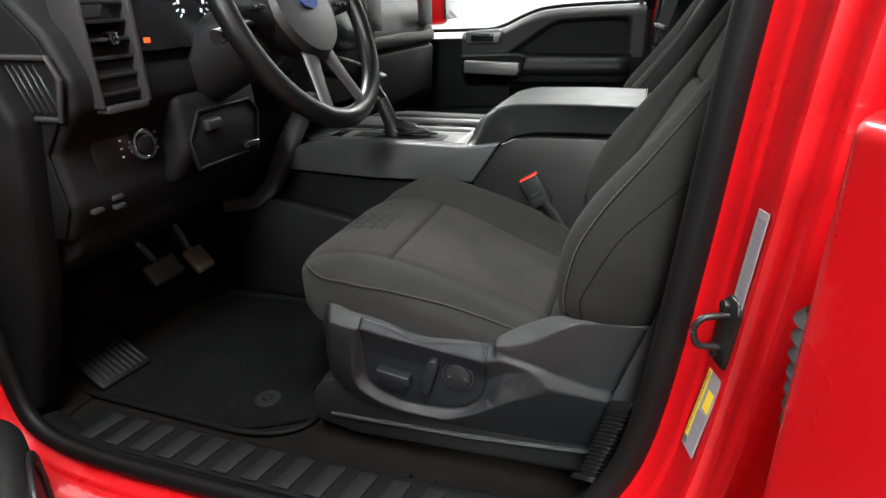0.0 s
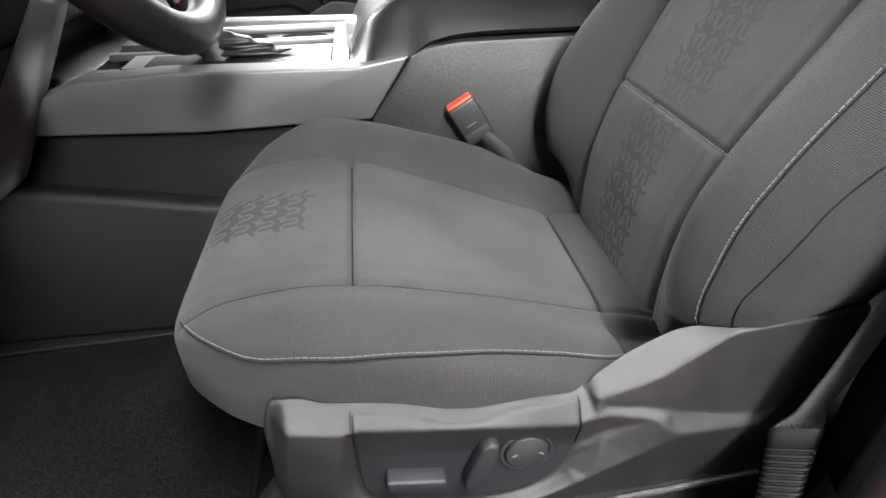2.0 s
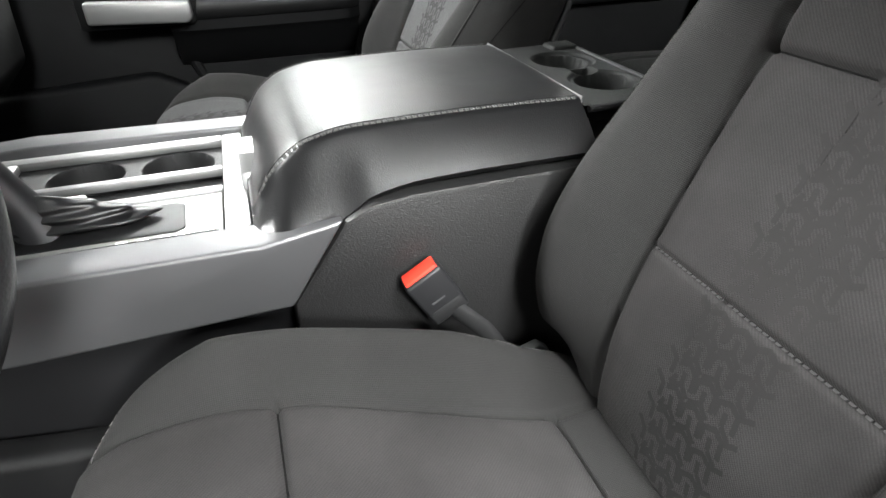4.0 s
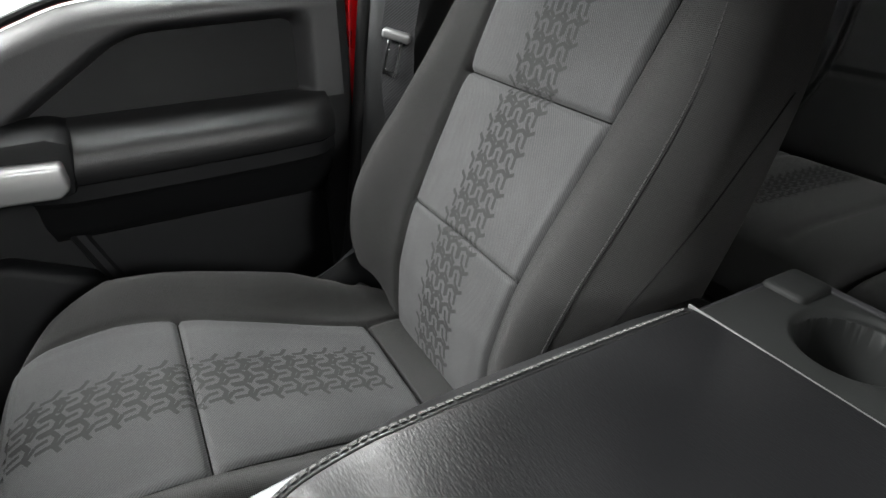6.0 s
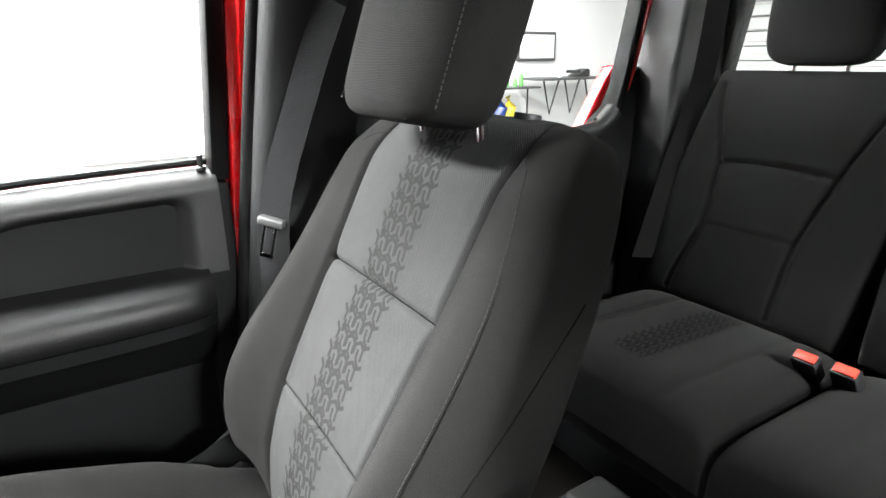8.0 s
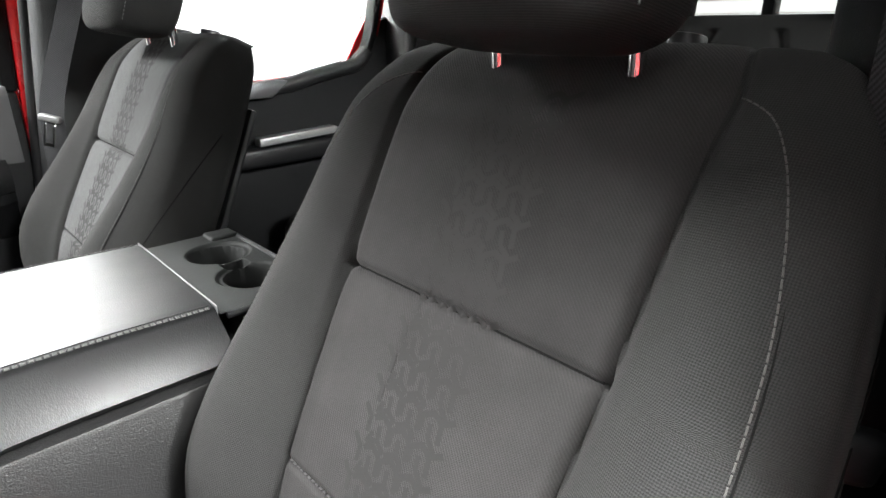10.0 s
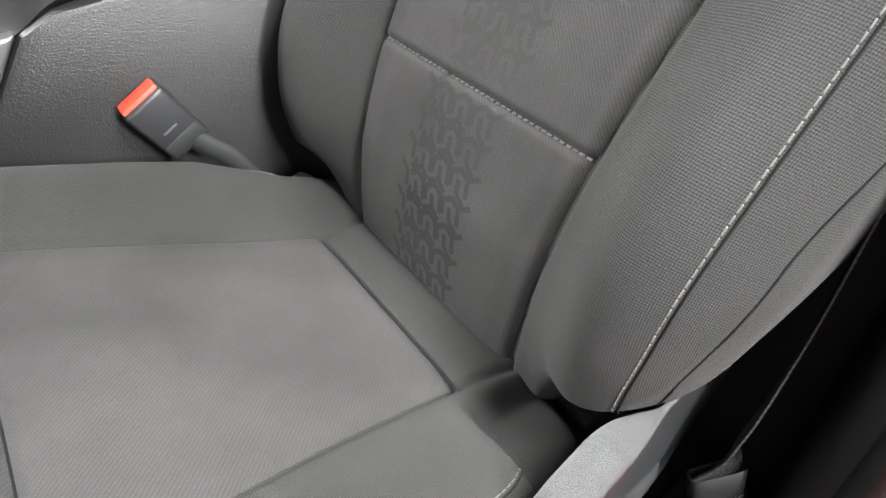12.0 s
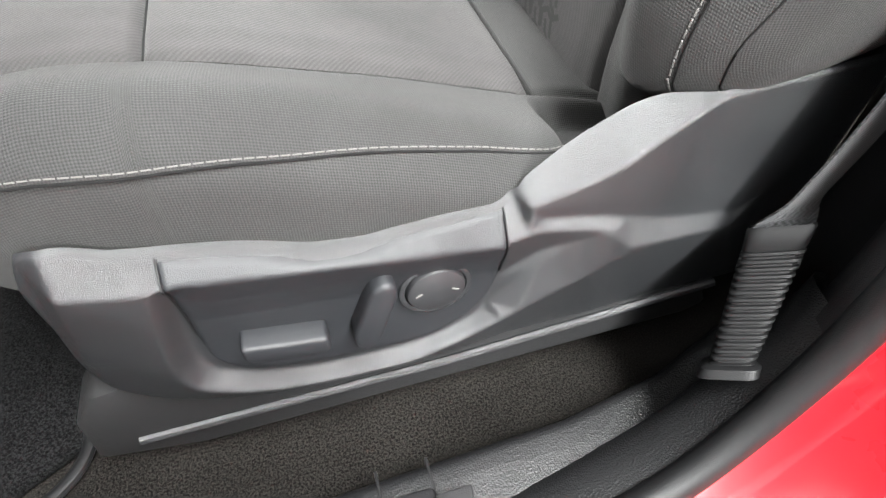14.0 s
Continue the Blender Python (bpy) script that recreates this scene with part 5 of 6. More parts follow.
def rear_door():
    d = thing("rear_door", "closed black rear passenger door trim with pull handle", "door")
    yi = 0.83
    top = [(0.14, 0.600), (0.45, 0.612), (0.62, 0.620), (0.72, 0.64), (0.80, 0.655), (0.86, 0.665), (0.91, 0.705), (0.95, 0.78)]
    part("trim_panel", slab([(0.14, -0.05)] + top + [(1.0, 0.80), (1.02, 0.4), (0.95, -0.05)], yi + 0.01, yi + 0.06, "y", 0.006), DOORPLASTIC, d, "grained black trim panel")
    part("sill_roll", tube(smooth_line([(x, yi + 0.014, z - 0.008) for x, z in top[:7]], 30), 0.022, 12), VINYL, d)
    part("armrest", slab([(0.2, 0.40), (0.2, 0.45), (0.75, 0.465), (0.85, 0.45), (0.85, 0.41)], yi - 0.05, yi + 0.02, "y", 0.012, 3), LEATHER, d)
    part("pull_handle", slab([(0.50, 0.462), (0.75, 0.475), (0.76, 0.485), (0.74, 0.497), (0.50, 0.485)], yi - 0.055, yi - 0.02, "y", 0.004, 3), HANDLE, d, "satin silver pull handle")
    part("release_bezel", slab([(0.50, 0.585), (0.57, 0.585), (0.62, 0.628), (0.57, 0.632), (0.50, 0.622)], yi - 0.02, yi + 0.02, "y", 0.005), GREYTRIM, d)
    pin = part("lock_pin", tube([(0.857, 0.85, 0.66), (0.857, 0.85, 0.682)], [0.0035, 0.0045], 10), SMOOTH, d, "black lock pin")
    part("window_post", slab([(0.945, 0.74), (0.962, 0.79), (1.056, 1.16), (1.036, 1.16)], yi + 0.0, yi + 0.05, "y", 0.006), RED, d, "red painted window frame edge")
    part("window_seal", slab([(0.900, 0.685), (0.925, 0.70), (0.944, 0.74), (1.035, 1.16), (1.014, 1.16), (0.926, 0.755)], yi + 0.004, yi + 0.05, "y", 0.004), RUBBER, d)
    part("front_post", slab([(0.10, 0.60), (0.15, 0.60), (0.20, 1.16), (0.14, 1.16)], yi, yi + 0.05, "y", 0.006), DOORPLASTIC, d)
    g = part("window_glass", slab([(0.14, 0.605), (0.84, 0.655), (0.93, 0.75), (1.02, 1.16), (0.18, 1.16)], yi + 0.052, yi + 0.056, "y", 0), DARKGLASS, d, "dark privacy glass")
    part("outer_panel", slab([(0.10, -0.1), (0.10, 0.6), (0.85, 0.64), (0.95, 0.8), (1.1, 0.8), (1.1, -0.1)], yi + 0.062, yi + 0.10, "y", 0.006), RED, d)


rear_door()


def rear_pillar():
    t = thing("rear_pillar_trim", "black plastic rear pillar trim", "pillar", kind="structure")
    for s in (-1, 1):
        part("panel", slab([(0.97, 0.0), (0.985, 0.75), (1.03, 1.2), (1.2, 1.2), (1.2, 0.0)], s * 0.90, s * 0.74, "y", 0.015, 3), GRAINED, t)


rear_pillar()


def rear_belt():
    t = thing("rear_seat_belt", "black woven rear seat belt on the pillar", "seat belt")
    line = smooth_line([(1.06, 0.70, 0.98), (1.04, 0.70, 0.80), (0.98, 0.72, 0.55), (0.93, 0.735, 0.35)])
    part("webbing", ribbon(line, 0.047, 0.0014, [(0.7, -0.7, 0)]), SHADED_REAR_CLOTH, t)
    part("belt_guide", box(1.04, 1.075, 0.66, 0.73, 0.96, 1.0, 0.008), SMOOTH, t)


rear_belt()


# ---- rear bench ----
def pad(rows):
    return sheet(rows, True, caps=True)


def rear_seat(y0, y1, label, inserts):
    t = thing("bench_seat", label, "bench seat", "rear bench")
    w, yc = (y1 - y0) / 2, (y0 + y1) / 2

    def top(x, y):
        u = (x - 0.52) / 0.46
        r = min(1, abs(y - yc) / w)
        z = 0.17 + (0.135 - 0.02 * u) * max(0.0, 1 - abs(2 * u - 1) ** 6) ** (1 / 6) * max(0.0, 1 - r**7) ** (1 / 7)
        for c, h in inserts:
            e = abs(y - c)
            z -= dent(e - h, 0.006, 0.006) * (1 if 0.05 < u < 0.97 else 0)
        return z

    rows = []
    for u in ease(0.0, 1.0, 50):
        x = 0.52 + 0.46 * u
        row = [(x, yc + w * r, top(x, yc + w * r)) for r in spread(70)]
        row += [(x, yc + w * r, 0.17 - 0.06 * max(0.0, 1 - abs(2 * u - 1) ** 4) ** 0.25) for r in spread(12)[1:-1][::-1]]
        rows.append(row)
    cushion = part("cushion", pad(rows), SHADED_REAR_CLOTH, t, sharp=80)
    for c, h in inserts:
        part("tread_print", tread_print(lambda u, v, up: Vector((u, v, top(u, v) + up)), 0.60, 0.93, c, 0.0006), SHADED_REAR_PRINT, cushion, "faint printed tyre-tread pattern", 5)
    o, dv, nv = Vector((0.955, 0, 0.27)), Vector((0.185, 0, 0.983)), Vector((-0.983, 0, 0.185))

    slant = 0.075 if y0 > 0 else 0.0
    drift = knots([(0.0, 0.055), (0.05, 0.05), (0.19, 0.02), (0.335, -0.005), (0.47, -0.02), (0.53, -0.025)])
    swell = knots([(0.0, 0.96), (0.05, 0.94), (0.19, 0.82), (0.335, 0.98), (0.47, 1.30), (0.53, 1.40)])

    def middle(s):
        """The backrest leans inwards towards its top."""
        return yc + slant * (0.4 - s / 0.53)

    def front(s, y):
        q = max(0.0, 1 - abs(2 * s / 0.53 - 1) ** 7) ** (1 / 7)
        r = min(1, abs(y - middle(s)) / (w * (1 - 0.11 * step((s - 0.20) / 0.33))))
        h = -0.04 + 0.065 * q * max(0.0, 1 - r**8) ** (1 / 8)
        for c, hw in inserts:
            e = abs(y - c - drift(s) * (0 if abs(c) < 0.1 else math.copysign(1, c)))
            edge = hw * swell(s)
            if 0.02 < s < 0.5:
                h -= dent(e - edge, 0.007, 0.008)
                if e < edge:
                    h -= dent(s - 0.335 + 0.5 * (y - inserts[0][0]) ** 2, 0.006, 0.008) + dent(s - 0.19, 0.005, 0.005)
        return h

    def at(s, y, h):
        p = o + dv * s + nv * h
        return (p[0], y, p[2])

    rows = []
    for s in ease(0.0, 0.53, 110):
        k, m = w * (1 - 0.11 * step((s - 0.20) / 0.33)), middle(s)
        row = [at(s, m + k * r, front(s, m + k * r)) for r in spread(170)]
        row += [at(s, m + k * r, -0.09) for r in spread(12)[1:-1][::-1]]
        rows.append(row)
    part("backrest", pad(rows), SHADED_REAR_CLOTH, t, sharp=80)
    part("base", box(0.58, 0.96, y0 + 0.02, y1 - 0.02, 0.0, 0.14, 0.01), GRAINED, t)
    return t


rear_seat(0.268, 0.735, "dark grey cloth rear seat with stitched insert", [(0.490, 0.127)])
rear_seat(-0.735, 0.258, "wide dark grey cloth rear bench seat", [(0.01, 0.13), (-0.49, 0.135)])


def rear_head(y, z, w):
    t = thing("rear_head_restraint", "shade-darkened cloth rear head restraint on chrome posts", "head restraint", "rear head restraints")
    rows = []
    for k in range(15):
        a = -math.pi / 2 + math.pi * k / 14
        zz = math.copysign(abs(math.sin(a)) ** 0.5, math.sin(a))
        fat = abs(math.cos(a)) ** 0.45 + 1e-3
        rows.append([(1.06 + 0.045 * fat * math.copysign(abs(math.cos(b)) ** 0.6, math.cos(b)), y + w * fat * math.copysign(abs(math.sin(b)) ** 0.5, math.sin(b)), z + 0.09 * zz) for b in [2 * math.pi * j / 32 for j in range(32)]])
    part("pad", pad(rows), SHADED_REAR_CLOTH, t, sharp=80)
    for o in (-1, 1):
        part("post", tube([(1.06, y + o * 0.05, 0.76), (1.06, y + o * 0.05, z - 0.07)], 0.006, 10), CHROME, t)


rear_head(0.465, 0.888, 0.106)
rear_head(0.0, 0.84, 0.10)
rear_head(-0.465, 0.888, 0.106)


def rear_buckles():
    for x, y in ((0.834, 0.283), (0.842, 0.222)):
        t = thing("rear_belt_buckle", "black rear belt buckle with red button", "seat belt", "rear buckles")
        m = pose(x, y, 0.292, 0, -35, 0)
        part("housing", box(-0.013, 0.013, -0.021, 0.021, -0.03, 0.03, 0.004, 2, m=m), SMOOTH, t)
        part("button", box(-0.009, 0.009, -0.018, 0.018, 0.024, 0.034, 0.003, 2, m=m), BUTTON, t, "red release button")


rear_buckles()


# ---- dashboard side ----
def dashboard():
    t = thing("dashboard", "black dashboard with vents, gauges and light switch", "dashboard")
    prof = [(-0.66, 0.56), (-0.655, 0.60), (-0.68, 0.66), (-0.74, 0.72), (-0.85, 0.755), (-1.15, 0.76), (-1.15, 0.40), (-0.90, 0.33), (-0.74, 0.36), (-0.71, 0.42), (-0.72, 0.50)]
    part("upper_dash", slab(prof, -0.70, 0.74, "y", 0.012, 3), DASH, t)
    part("knee_panel", slab([(-0.735, 0.50), (-0.725, 0.40), (-0.75, 0.33), (-0.85, 0.27), (-1.0, 0.25), (-1.0, 0.5)], -0.69, -0.22, "y", 0.012, 3), DASH, t)
    part("kick_panel", slab([(-1.15, 0.0), (-1.15, 0.75), (-0.80, 0.70), (-0.72, 0.55), (-0.78, 0.30), (-0.88, 0.05)], -0.745, -0.695, "y", 0.012, 3), DARKTRIM, t)
    part("end_cap", slab([(-0.672, 0.57), (-0.668, 0.60), (-0.69, 0.655), (-0.745, 0.712), (-0.85, 0.745), (-1.13, 0.75), (-1.13, 0.41), (-0.90, 0.34), (-0.745, 0.37), (-0.72, 0.42), (-0.73, 0.50)], -0.706, -0.700, "y", 0.003), DARKTRIM, t)
    # outer vent
    vent = part("air_vent", box(-0.700, -0.645, -0.668, -0.662, 0.56, 0.72, 0.003), VENTTRIM, t, "satin trimmed air vent")
    part("vent_frame", box(-0.70, -0.642, -0.588, -0.580, 0.56, 0.72, 0.003), VENTTRIM, vent)
    part("vent_frame", box(-0.70, -0.642, -0.662, -0.588, 0.552, 0.562, 0.003), VENTTRIM, vent)
    for k in range(6):
        part("slat", box(-0.690, -0.652, -0.661, -0.589, 0.575 + 0.024 * k, 0.580 + 0.024 * k, 0.001), SMOOTH, vent)
    part("vent_tab", box(-0.656, -0.640, -0.632, -0.618, 0.642, 0.660, 0.003), CHROME, vent)
    # headlamp switch
    sw = part("light_switch_plate", box(-0.728, -0.714, -0.645, -0.535, 0.455, 0.515, 0.006), SMOOTH, t)
    knob = part("light_switch", disc((-0.712, -0.560, 0.484), (1, 0, 0.1), 0.0165, 0.018, 40, 0.003), SMOOTH, sw)
    part("switch_ring", disc((-0.714, -0.560, 0.484), (1, 0, 0.1), 0.026, 0.016, 40, 0.003, inner=0.017), CHROME, sw, "chrome switch ring")
    part("switch_grip", box(-0.006, 0.006, -0.003, 0.003, -0.014, 0.014, 0.002, 2, m=Matrix.Translation((-0.701, -0.560, 0.485))), GLOSS, knob)
    for k in range(6):
        part("switch_mark", box(-0.7138, -0.7134, -0.596 + 0.073 * (k // 3), -0.592 + 0.073 * (k // 3), 0.470 + 0.013 * (k % 3), 0.473 + 0.013 * (k % 3), 0), STICKER, sw, "small white symbol")
    # gauge hood and cluster
    part("gauge_hood", slab([(-0.66, 0.76), (-0.70, 0.80), (-0.95, 0.80), (-0.95, 0.60), (-0.76, 0.60), (-0.76, 0.745)], -0.60, -0.26, "y", 0.012, 3), DASH, t)
    face = part("gauge_face", box(-0.66, -0.648, -0.585, -0.27, 0.628, 0.758, 0.004), GLOSS, t)
    for cy in (-0.452, -0.33):
        marks = None
        for k in range(19):
            a = radians(225 - 15 * k)
            m = pose(-0.6474, cy + 0.040 * math.cos(a), 0.704 + 0.040 * math.sin(a), math.degrees(a) - 90, 0, 0)
            marks = box(-0.0006, 0.0006, -0.0008, 0.0008, -0.003, 0.003, 0, bm=marks, m=m)
            if k % 2 == 0:
                n = pose(-0.6474, cy + 0.030 * math.cos(a), 0.704 + 0.030 * math.sin(a), 0, 0, 0)
                marks = box(-0.0006, 0.0006, -0.0035, 0.0005, -0.0028, 0.0028, 0, bm=marks, m=n)
        part("dial_marks", marks, DIAL, face, "lit white dial marks")
    part("warning_light", box(-0.6476, -0.6468, -0.568, -0.556, 0.641, 0.648, 0), WARN, face, "lit orange warning lamp")
    # centre stack and passenger side
    part("centre_panel", slab([(-0.66, 0.46), (-0.65, 0.72), (-0.80, 0.76), (-0.80, 0.42)], -0.16, 0.16, "y", 0.012, 3), DASH, t)
    part("screen", box(-0.652, -0.640, -0.12, 0.12, 0.58, 0.70, 0.004), GLOSS, t)
    part("glove_trim", box(-0.665, -0.645, 0.18, 0.72, 0.565, 0.60, 0.008), VENTTRIM, t, "dark silver dashboard trim")
    part("glove_box", slab([(-0.72, 0.34), (-0.66, 0.40), (-0.65, 0.555), (-0.80, 0.555), (-0.85, 0.34)], 0.20, 0.72, "y", 0.012, 3), DASH, t)
    for y in (0.60, 0.19):
        part("vent_slat", box(-0.66, -0.640, y, y + 0.09, 0.615, 0.70, 0.006), VENTTRIM, t)
    edge = [(-0.776, 0.552), (-0.678, 0.552), (-0.662, 0.605), (-0.674, 0.632), (-0.80, 0.634), (-0.80, 0.565)]
    grille = part("side_grille", tube([(x, -0.709, z) for x, z in edge], 0.0045, 10, closed=True, up=(0, 1, 0)), VENTTRIM, t, "grey rimmed side grille")
    for k in range(8):
        part("grille_slat", box(-0.0015, 0.0015, -0.0025, 0.0025, -0.034, 0.034, 0.0008, 1, m=pose(-0.688 - 0.0125 * k, -0.7085, 0.592, 0, -22, 0)), SMOOTH, grille)
    for x, y, z in ((-0.708, -0.665, 0.405), (-0.708, -0.625, 0.415), (-0.708, -0.625, 0.400)):
        part("small_switch", box(x - 0.01, x, y - 0.010, y + 0.010, z - 0.004, z + 0.004, 0.002), VENTTRIM, t)
    shroud = part("column_panel", slab([(-0.66, 0.56), (-0.655, 0.46), (-0.70, 0.40), (-0.80, 0.40), (-0.80, 0.58)], -0.52, -0.30, "y", 0.02, 4), DASH, t)
    edge = [(-0.50, 0.43), (-0.33, 0.43), (-0.315, 0.50), (-0.34, 0.525), (-0.48, 0.525), (-0.51, 0.48)]
    pocket = part("release_pocket", slab(edge, -0.662, -0.6525, "x", 0.004), DARKTRIM, shroud)
    part("pocket_rim", tube([(-0.653, y, z) for y, z in edge], 0.0035, 10, closed=True, up=(1, 0, 0)), DARKTRIM, pocket)
    part("release_tab", box(-0.655, -0.640, -0.475, -0.435, 0.488, 0.510, 0.006, 3), SMOOTH, pocket)
    part("pull_lever", box(-0.655, -0.642, -0.375, -0.335, 0.437, 0.450, 0.004, 3), GLOSS, pocket)
    t.location = (-0.065, -0.02, 0.0)


dashboard()


def steering():
    t = thing("steering_wheel", "black leather steering wheel with grey spokes", "steering wheel")
    c = Vector((-0.542, -0.425, 0.684))
    up, right = Vector((-0.40, 0, 0.9165)), Vector((0, 1, 0))
    ax = Vector((0.9165, 0, 0.40))
    R = 0.188

    def at(r, a, h=0.0):
        return c + right * (r * math.cos(a)) + up * (r * math.sin(a)) + ax * h

    part("rim", tube([at(R, a) for a in [2 * math.pi * k / 72 for k in range(72)]], 0.0165, 14, closed=True, up=ax), LEATHER, t)
    hub = part("hub", tube([at(0, 0, -0.07), at(0, 0, -0.03), at(0, 0, 0.0), at(0, 0, 0.012), at(0, 0, 0.017)], [0.05, 0.075, 0.085, 0.078, 0.05], 32, up=up), VINYL, t)
    part("badge", tube([at(0, 0, 0.016), at(0, 0, 0.021)], 0.024, 24, up=up, flat=0.5), BLUE, hub, "plain blue oval badge")
    for a, w in ((0.12, 0.022), (math.pi - 0.12, 0.022)):
        part("spoke", tube([at(0.06, a, -0.01), at(0.12, a, -0.008), at(R - 0.008, a, -0.002)], [0.036, 0.03, 0.028], 12, flat=0.35, up=ax), SMOOTH, t)
        for k in range(4):
            p = at(0.115 + 0.02 * (k % 2), a + 0.12 * (1 if k > 1 else -1), 0.004)
            part("spoke_button", box(-0.007, 0.007, -0.007, 0.007, -0.004, 0.004, 0.002, 2, m=Matrix.Translation(p)), GLOSS, t)
    for a in (-math.pi / 2 - 0.33, -math.pi / 2 + 0.33):
        part("lower_spoke", tube([at(0.06, a, -0.008), at(0.13, a, -0.004), at(R - 0.006, a, 0.0)], [0.022, 0.016, 0.015], 12, flat=0.4, up=ax), VENTTRIM, t, "dark silver lower spoke")
    part("column", tube([at(0, 0, -0.03), at(0, 0, -0.10), at(0, -1.57, -0.30)], [0.045, 0.062, 0.07], 20), SMOOTH, t, "black column shroud")
    part("stalk", tube([at(0.05, math.pi, -0.06), at(0.16, math.pi + 0.1, -0.055)], [0.008, 0.011], 10), SMOOTH, t)


steering()


def pedals():
    b = thing("brake_pedal", "black rubber brake pedal on a steel arm", "pedal")
    part("pad", box(-0.008, 0.008, -0.042, 0.042, -0.024, 0.024, 0.007, 4, m=pose(-0.93, -0.450, 0.180, 0, -35, 0)), WORNRUBBER, b)
    part("arm", tube([(-0.935, -0.45, 0.175), (-1.0, -0.45, 0.25), (-1.02, -0.45, 0.42)], 0.010, 8), STEEL, b)
    g = thing("accelerator_pedal", "scuffed brown-grey accelerator pedal by the brake", "pedal")
    part("pad", box(-0.008, 0.008, -0.027, 0.027, -0.030, 0.030, 0.007, 4, m=pose(-0.93, -0.346, 0.160, 0, -40, 0)), SCUFFED, g)
    part("arm", tube([(-0.95, -0.346, 0.17), (-1.02, -0.346, 0.30)], 0.010, 8), STEEL, g)
    f = thing("footrest", "ribbed black rubber footrest beside the pedals", "footrest")
    m = pose(-1.0, -0.590, 0.060, 0, 25, -8)
    part("pad", box(-0.09, 0.09, -0.055, 0.055, -0.012, 0.0, 0.006, 3, m=m), RUBBER, f)
    for k in range(9):
        part("rib", box(-0.082, 0.082, -0.048 + 0.0115 * k, -0.043 + 0.0115 * k, -0.001, 0.004, 0.0015, 1, m=m), SMOOTH, f)


pedals()


def floor_mat():
    t = thing("floor_mat", "black carpet floor mat with bound edge", "mat")
    out = [(-1.0, -0.66), (-0.62, -0.67), (-0.50, -0.60), (-0.50, -0.24), (-0.60, -0.21), (-1.0, -0.24)]
    part("carpet", slab(out, 0.002, 0.013, "z", 0.004), MAT, t)
    ring = smooth_line([(x, y, 0.011) for x, y in out + out[:1]], 90)
    part("bound_edge", tube(ring, 0.006, 8, flat=0.8), RUBBER, t)
    for x, y in ((-0.609, -0.584), (-0.56, -0.29)):
        g = part("grommet", disc((x, y, 0.012), (0, 0, 1), 0.024, 0.006, 32, 0.002, inner=0.009), SMOOTH, t, "grey plastic retaining ring")
        part("post", disc((x, y, 0.010), (0, 0, 1), 0.008, 0.012, 20), STEEL, g)


floor_mat()


# ---- driver side jamb ----
def jamb_details():
    t = thing("door_striker", "black steel door striker on the red jamb", "latch")
    m = pose(0.094, -0.788, 0.396, 0, 5, 18)
    part("plate", slab([(-0.014, -0.034), (0.010, -0.034), (0.017, -0.02), (0.017, 0.022), (0.006, 0.036), (-0.008, 0.036), (-0.016, 0.024), (-0.016, -0.02)], -0.005, 0.003, "x", 0.002), STEEL, t).matrix_local = m
    for z in (-0.022, 0.024):
        part("bolt", disc(tuple(m @ Vector((-0.005, 0.004, z))), tuple(m.to_3x3() @ Vector((-1, 0, 0))), 0.007, 0.005, 6, 0.001), STEEL, t)
    part("loop", tube(smooth_line([(0.096, -0.788, 0.414), (0.072, -0.797, 0.413), (0.063, -0.799, 0.400), (0.068, -0.798, 0.384), (0.096, -0.788, 0.378)], 20), 0.0033, 10), STEEL, t)
    for x, y, z0, z1, label, name in ((0.1005, -0.790, 0.419, 0.515, "long white paper label with small print", "tall_label"), (0.0835, -0.792, 0.257, 0.349, "white tyre label with a yellow heading", "tyre_label")):
        s = thing(name, label, "label")
        m = pose(x, y, (z0 + z1) / 2, 0, 5 if name == "tall_label" else 10, 18)
        h = (z1 - z0) / 2
        wide = 0.0125 if name == "tyre_label" else 0.0085
        part("paper", box(-0.0012, 0.0, -wide, wide, -h, h, 0, m=m), PAPER, s)
        if name == "tyre_label":
            part("heading", box(-0.0017, -0.0013, 0.0065, 0.0125, -h + 0.012, h, 0, m=m), YELLOW, s, "yellow heading bar")
            heading = bpy.data.curves.new("heading_text", "FONT")
            heading.body, heading.size, heading.align_x, heading.align_y = "TIRE AND LOADING INFORMATION", 0.0046, "CENTER", "CENTER"
            words = new("heading_text", heading)
            words.data.materials.append(INK)
            words.parent = s
            words.matrix_local = m @ Matrix.Translation((-0.0021, 0.0095, 0.006)) @ Matrix(((0, 0, -1, 0), (0, -1, 0, 0), (-1, 0, 0, 0), (0, 0, 0, 1))) @ pose(0, 0, 0, 0, 0, 180)
            part("stamp", disc(tuple(m @ Vector((-0.0013, 0.0085, -h + 0.007))), tuple(m.to_3x3() @ Vector((-1, 0, 0))), 0.0042, 0.0004, 24, 0), INK, s)
            part("panel", box(-0.0017, -0.0013, -0.0105, 0.001, 0.006, 0.028, 0, m=m), YELLOW, s)
        bars = None
        for k in range(36):
            z = -h + 0.008 + k * (2 * h - 0.014) / 36
            if name == "tyre_label" and z > 0.002:
                continue
            e = wide - 0.002
            for y0, y1 in ((-e, -0.35 * e), (-0.25 * e, 0.30 * e), (0.4 * e, 0.4 * e + 0.5 * e * (k % 3) / 2 + 0.0005)):
                bars = box(-0.0017, -0.0013, y0, min(y1, 0.0055), z, z + 0.0009 + 0.0004 * ((k * 7) % 3), 0, bm=bars, m=m)
        part("small_print", bars, PALEINK, s)


jamb_details()


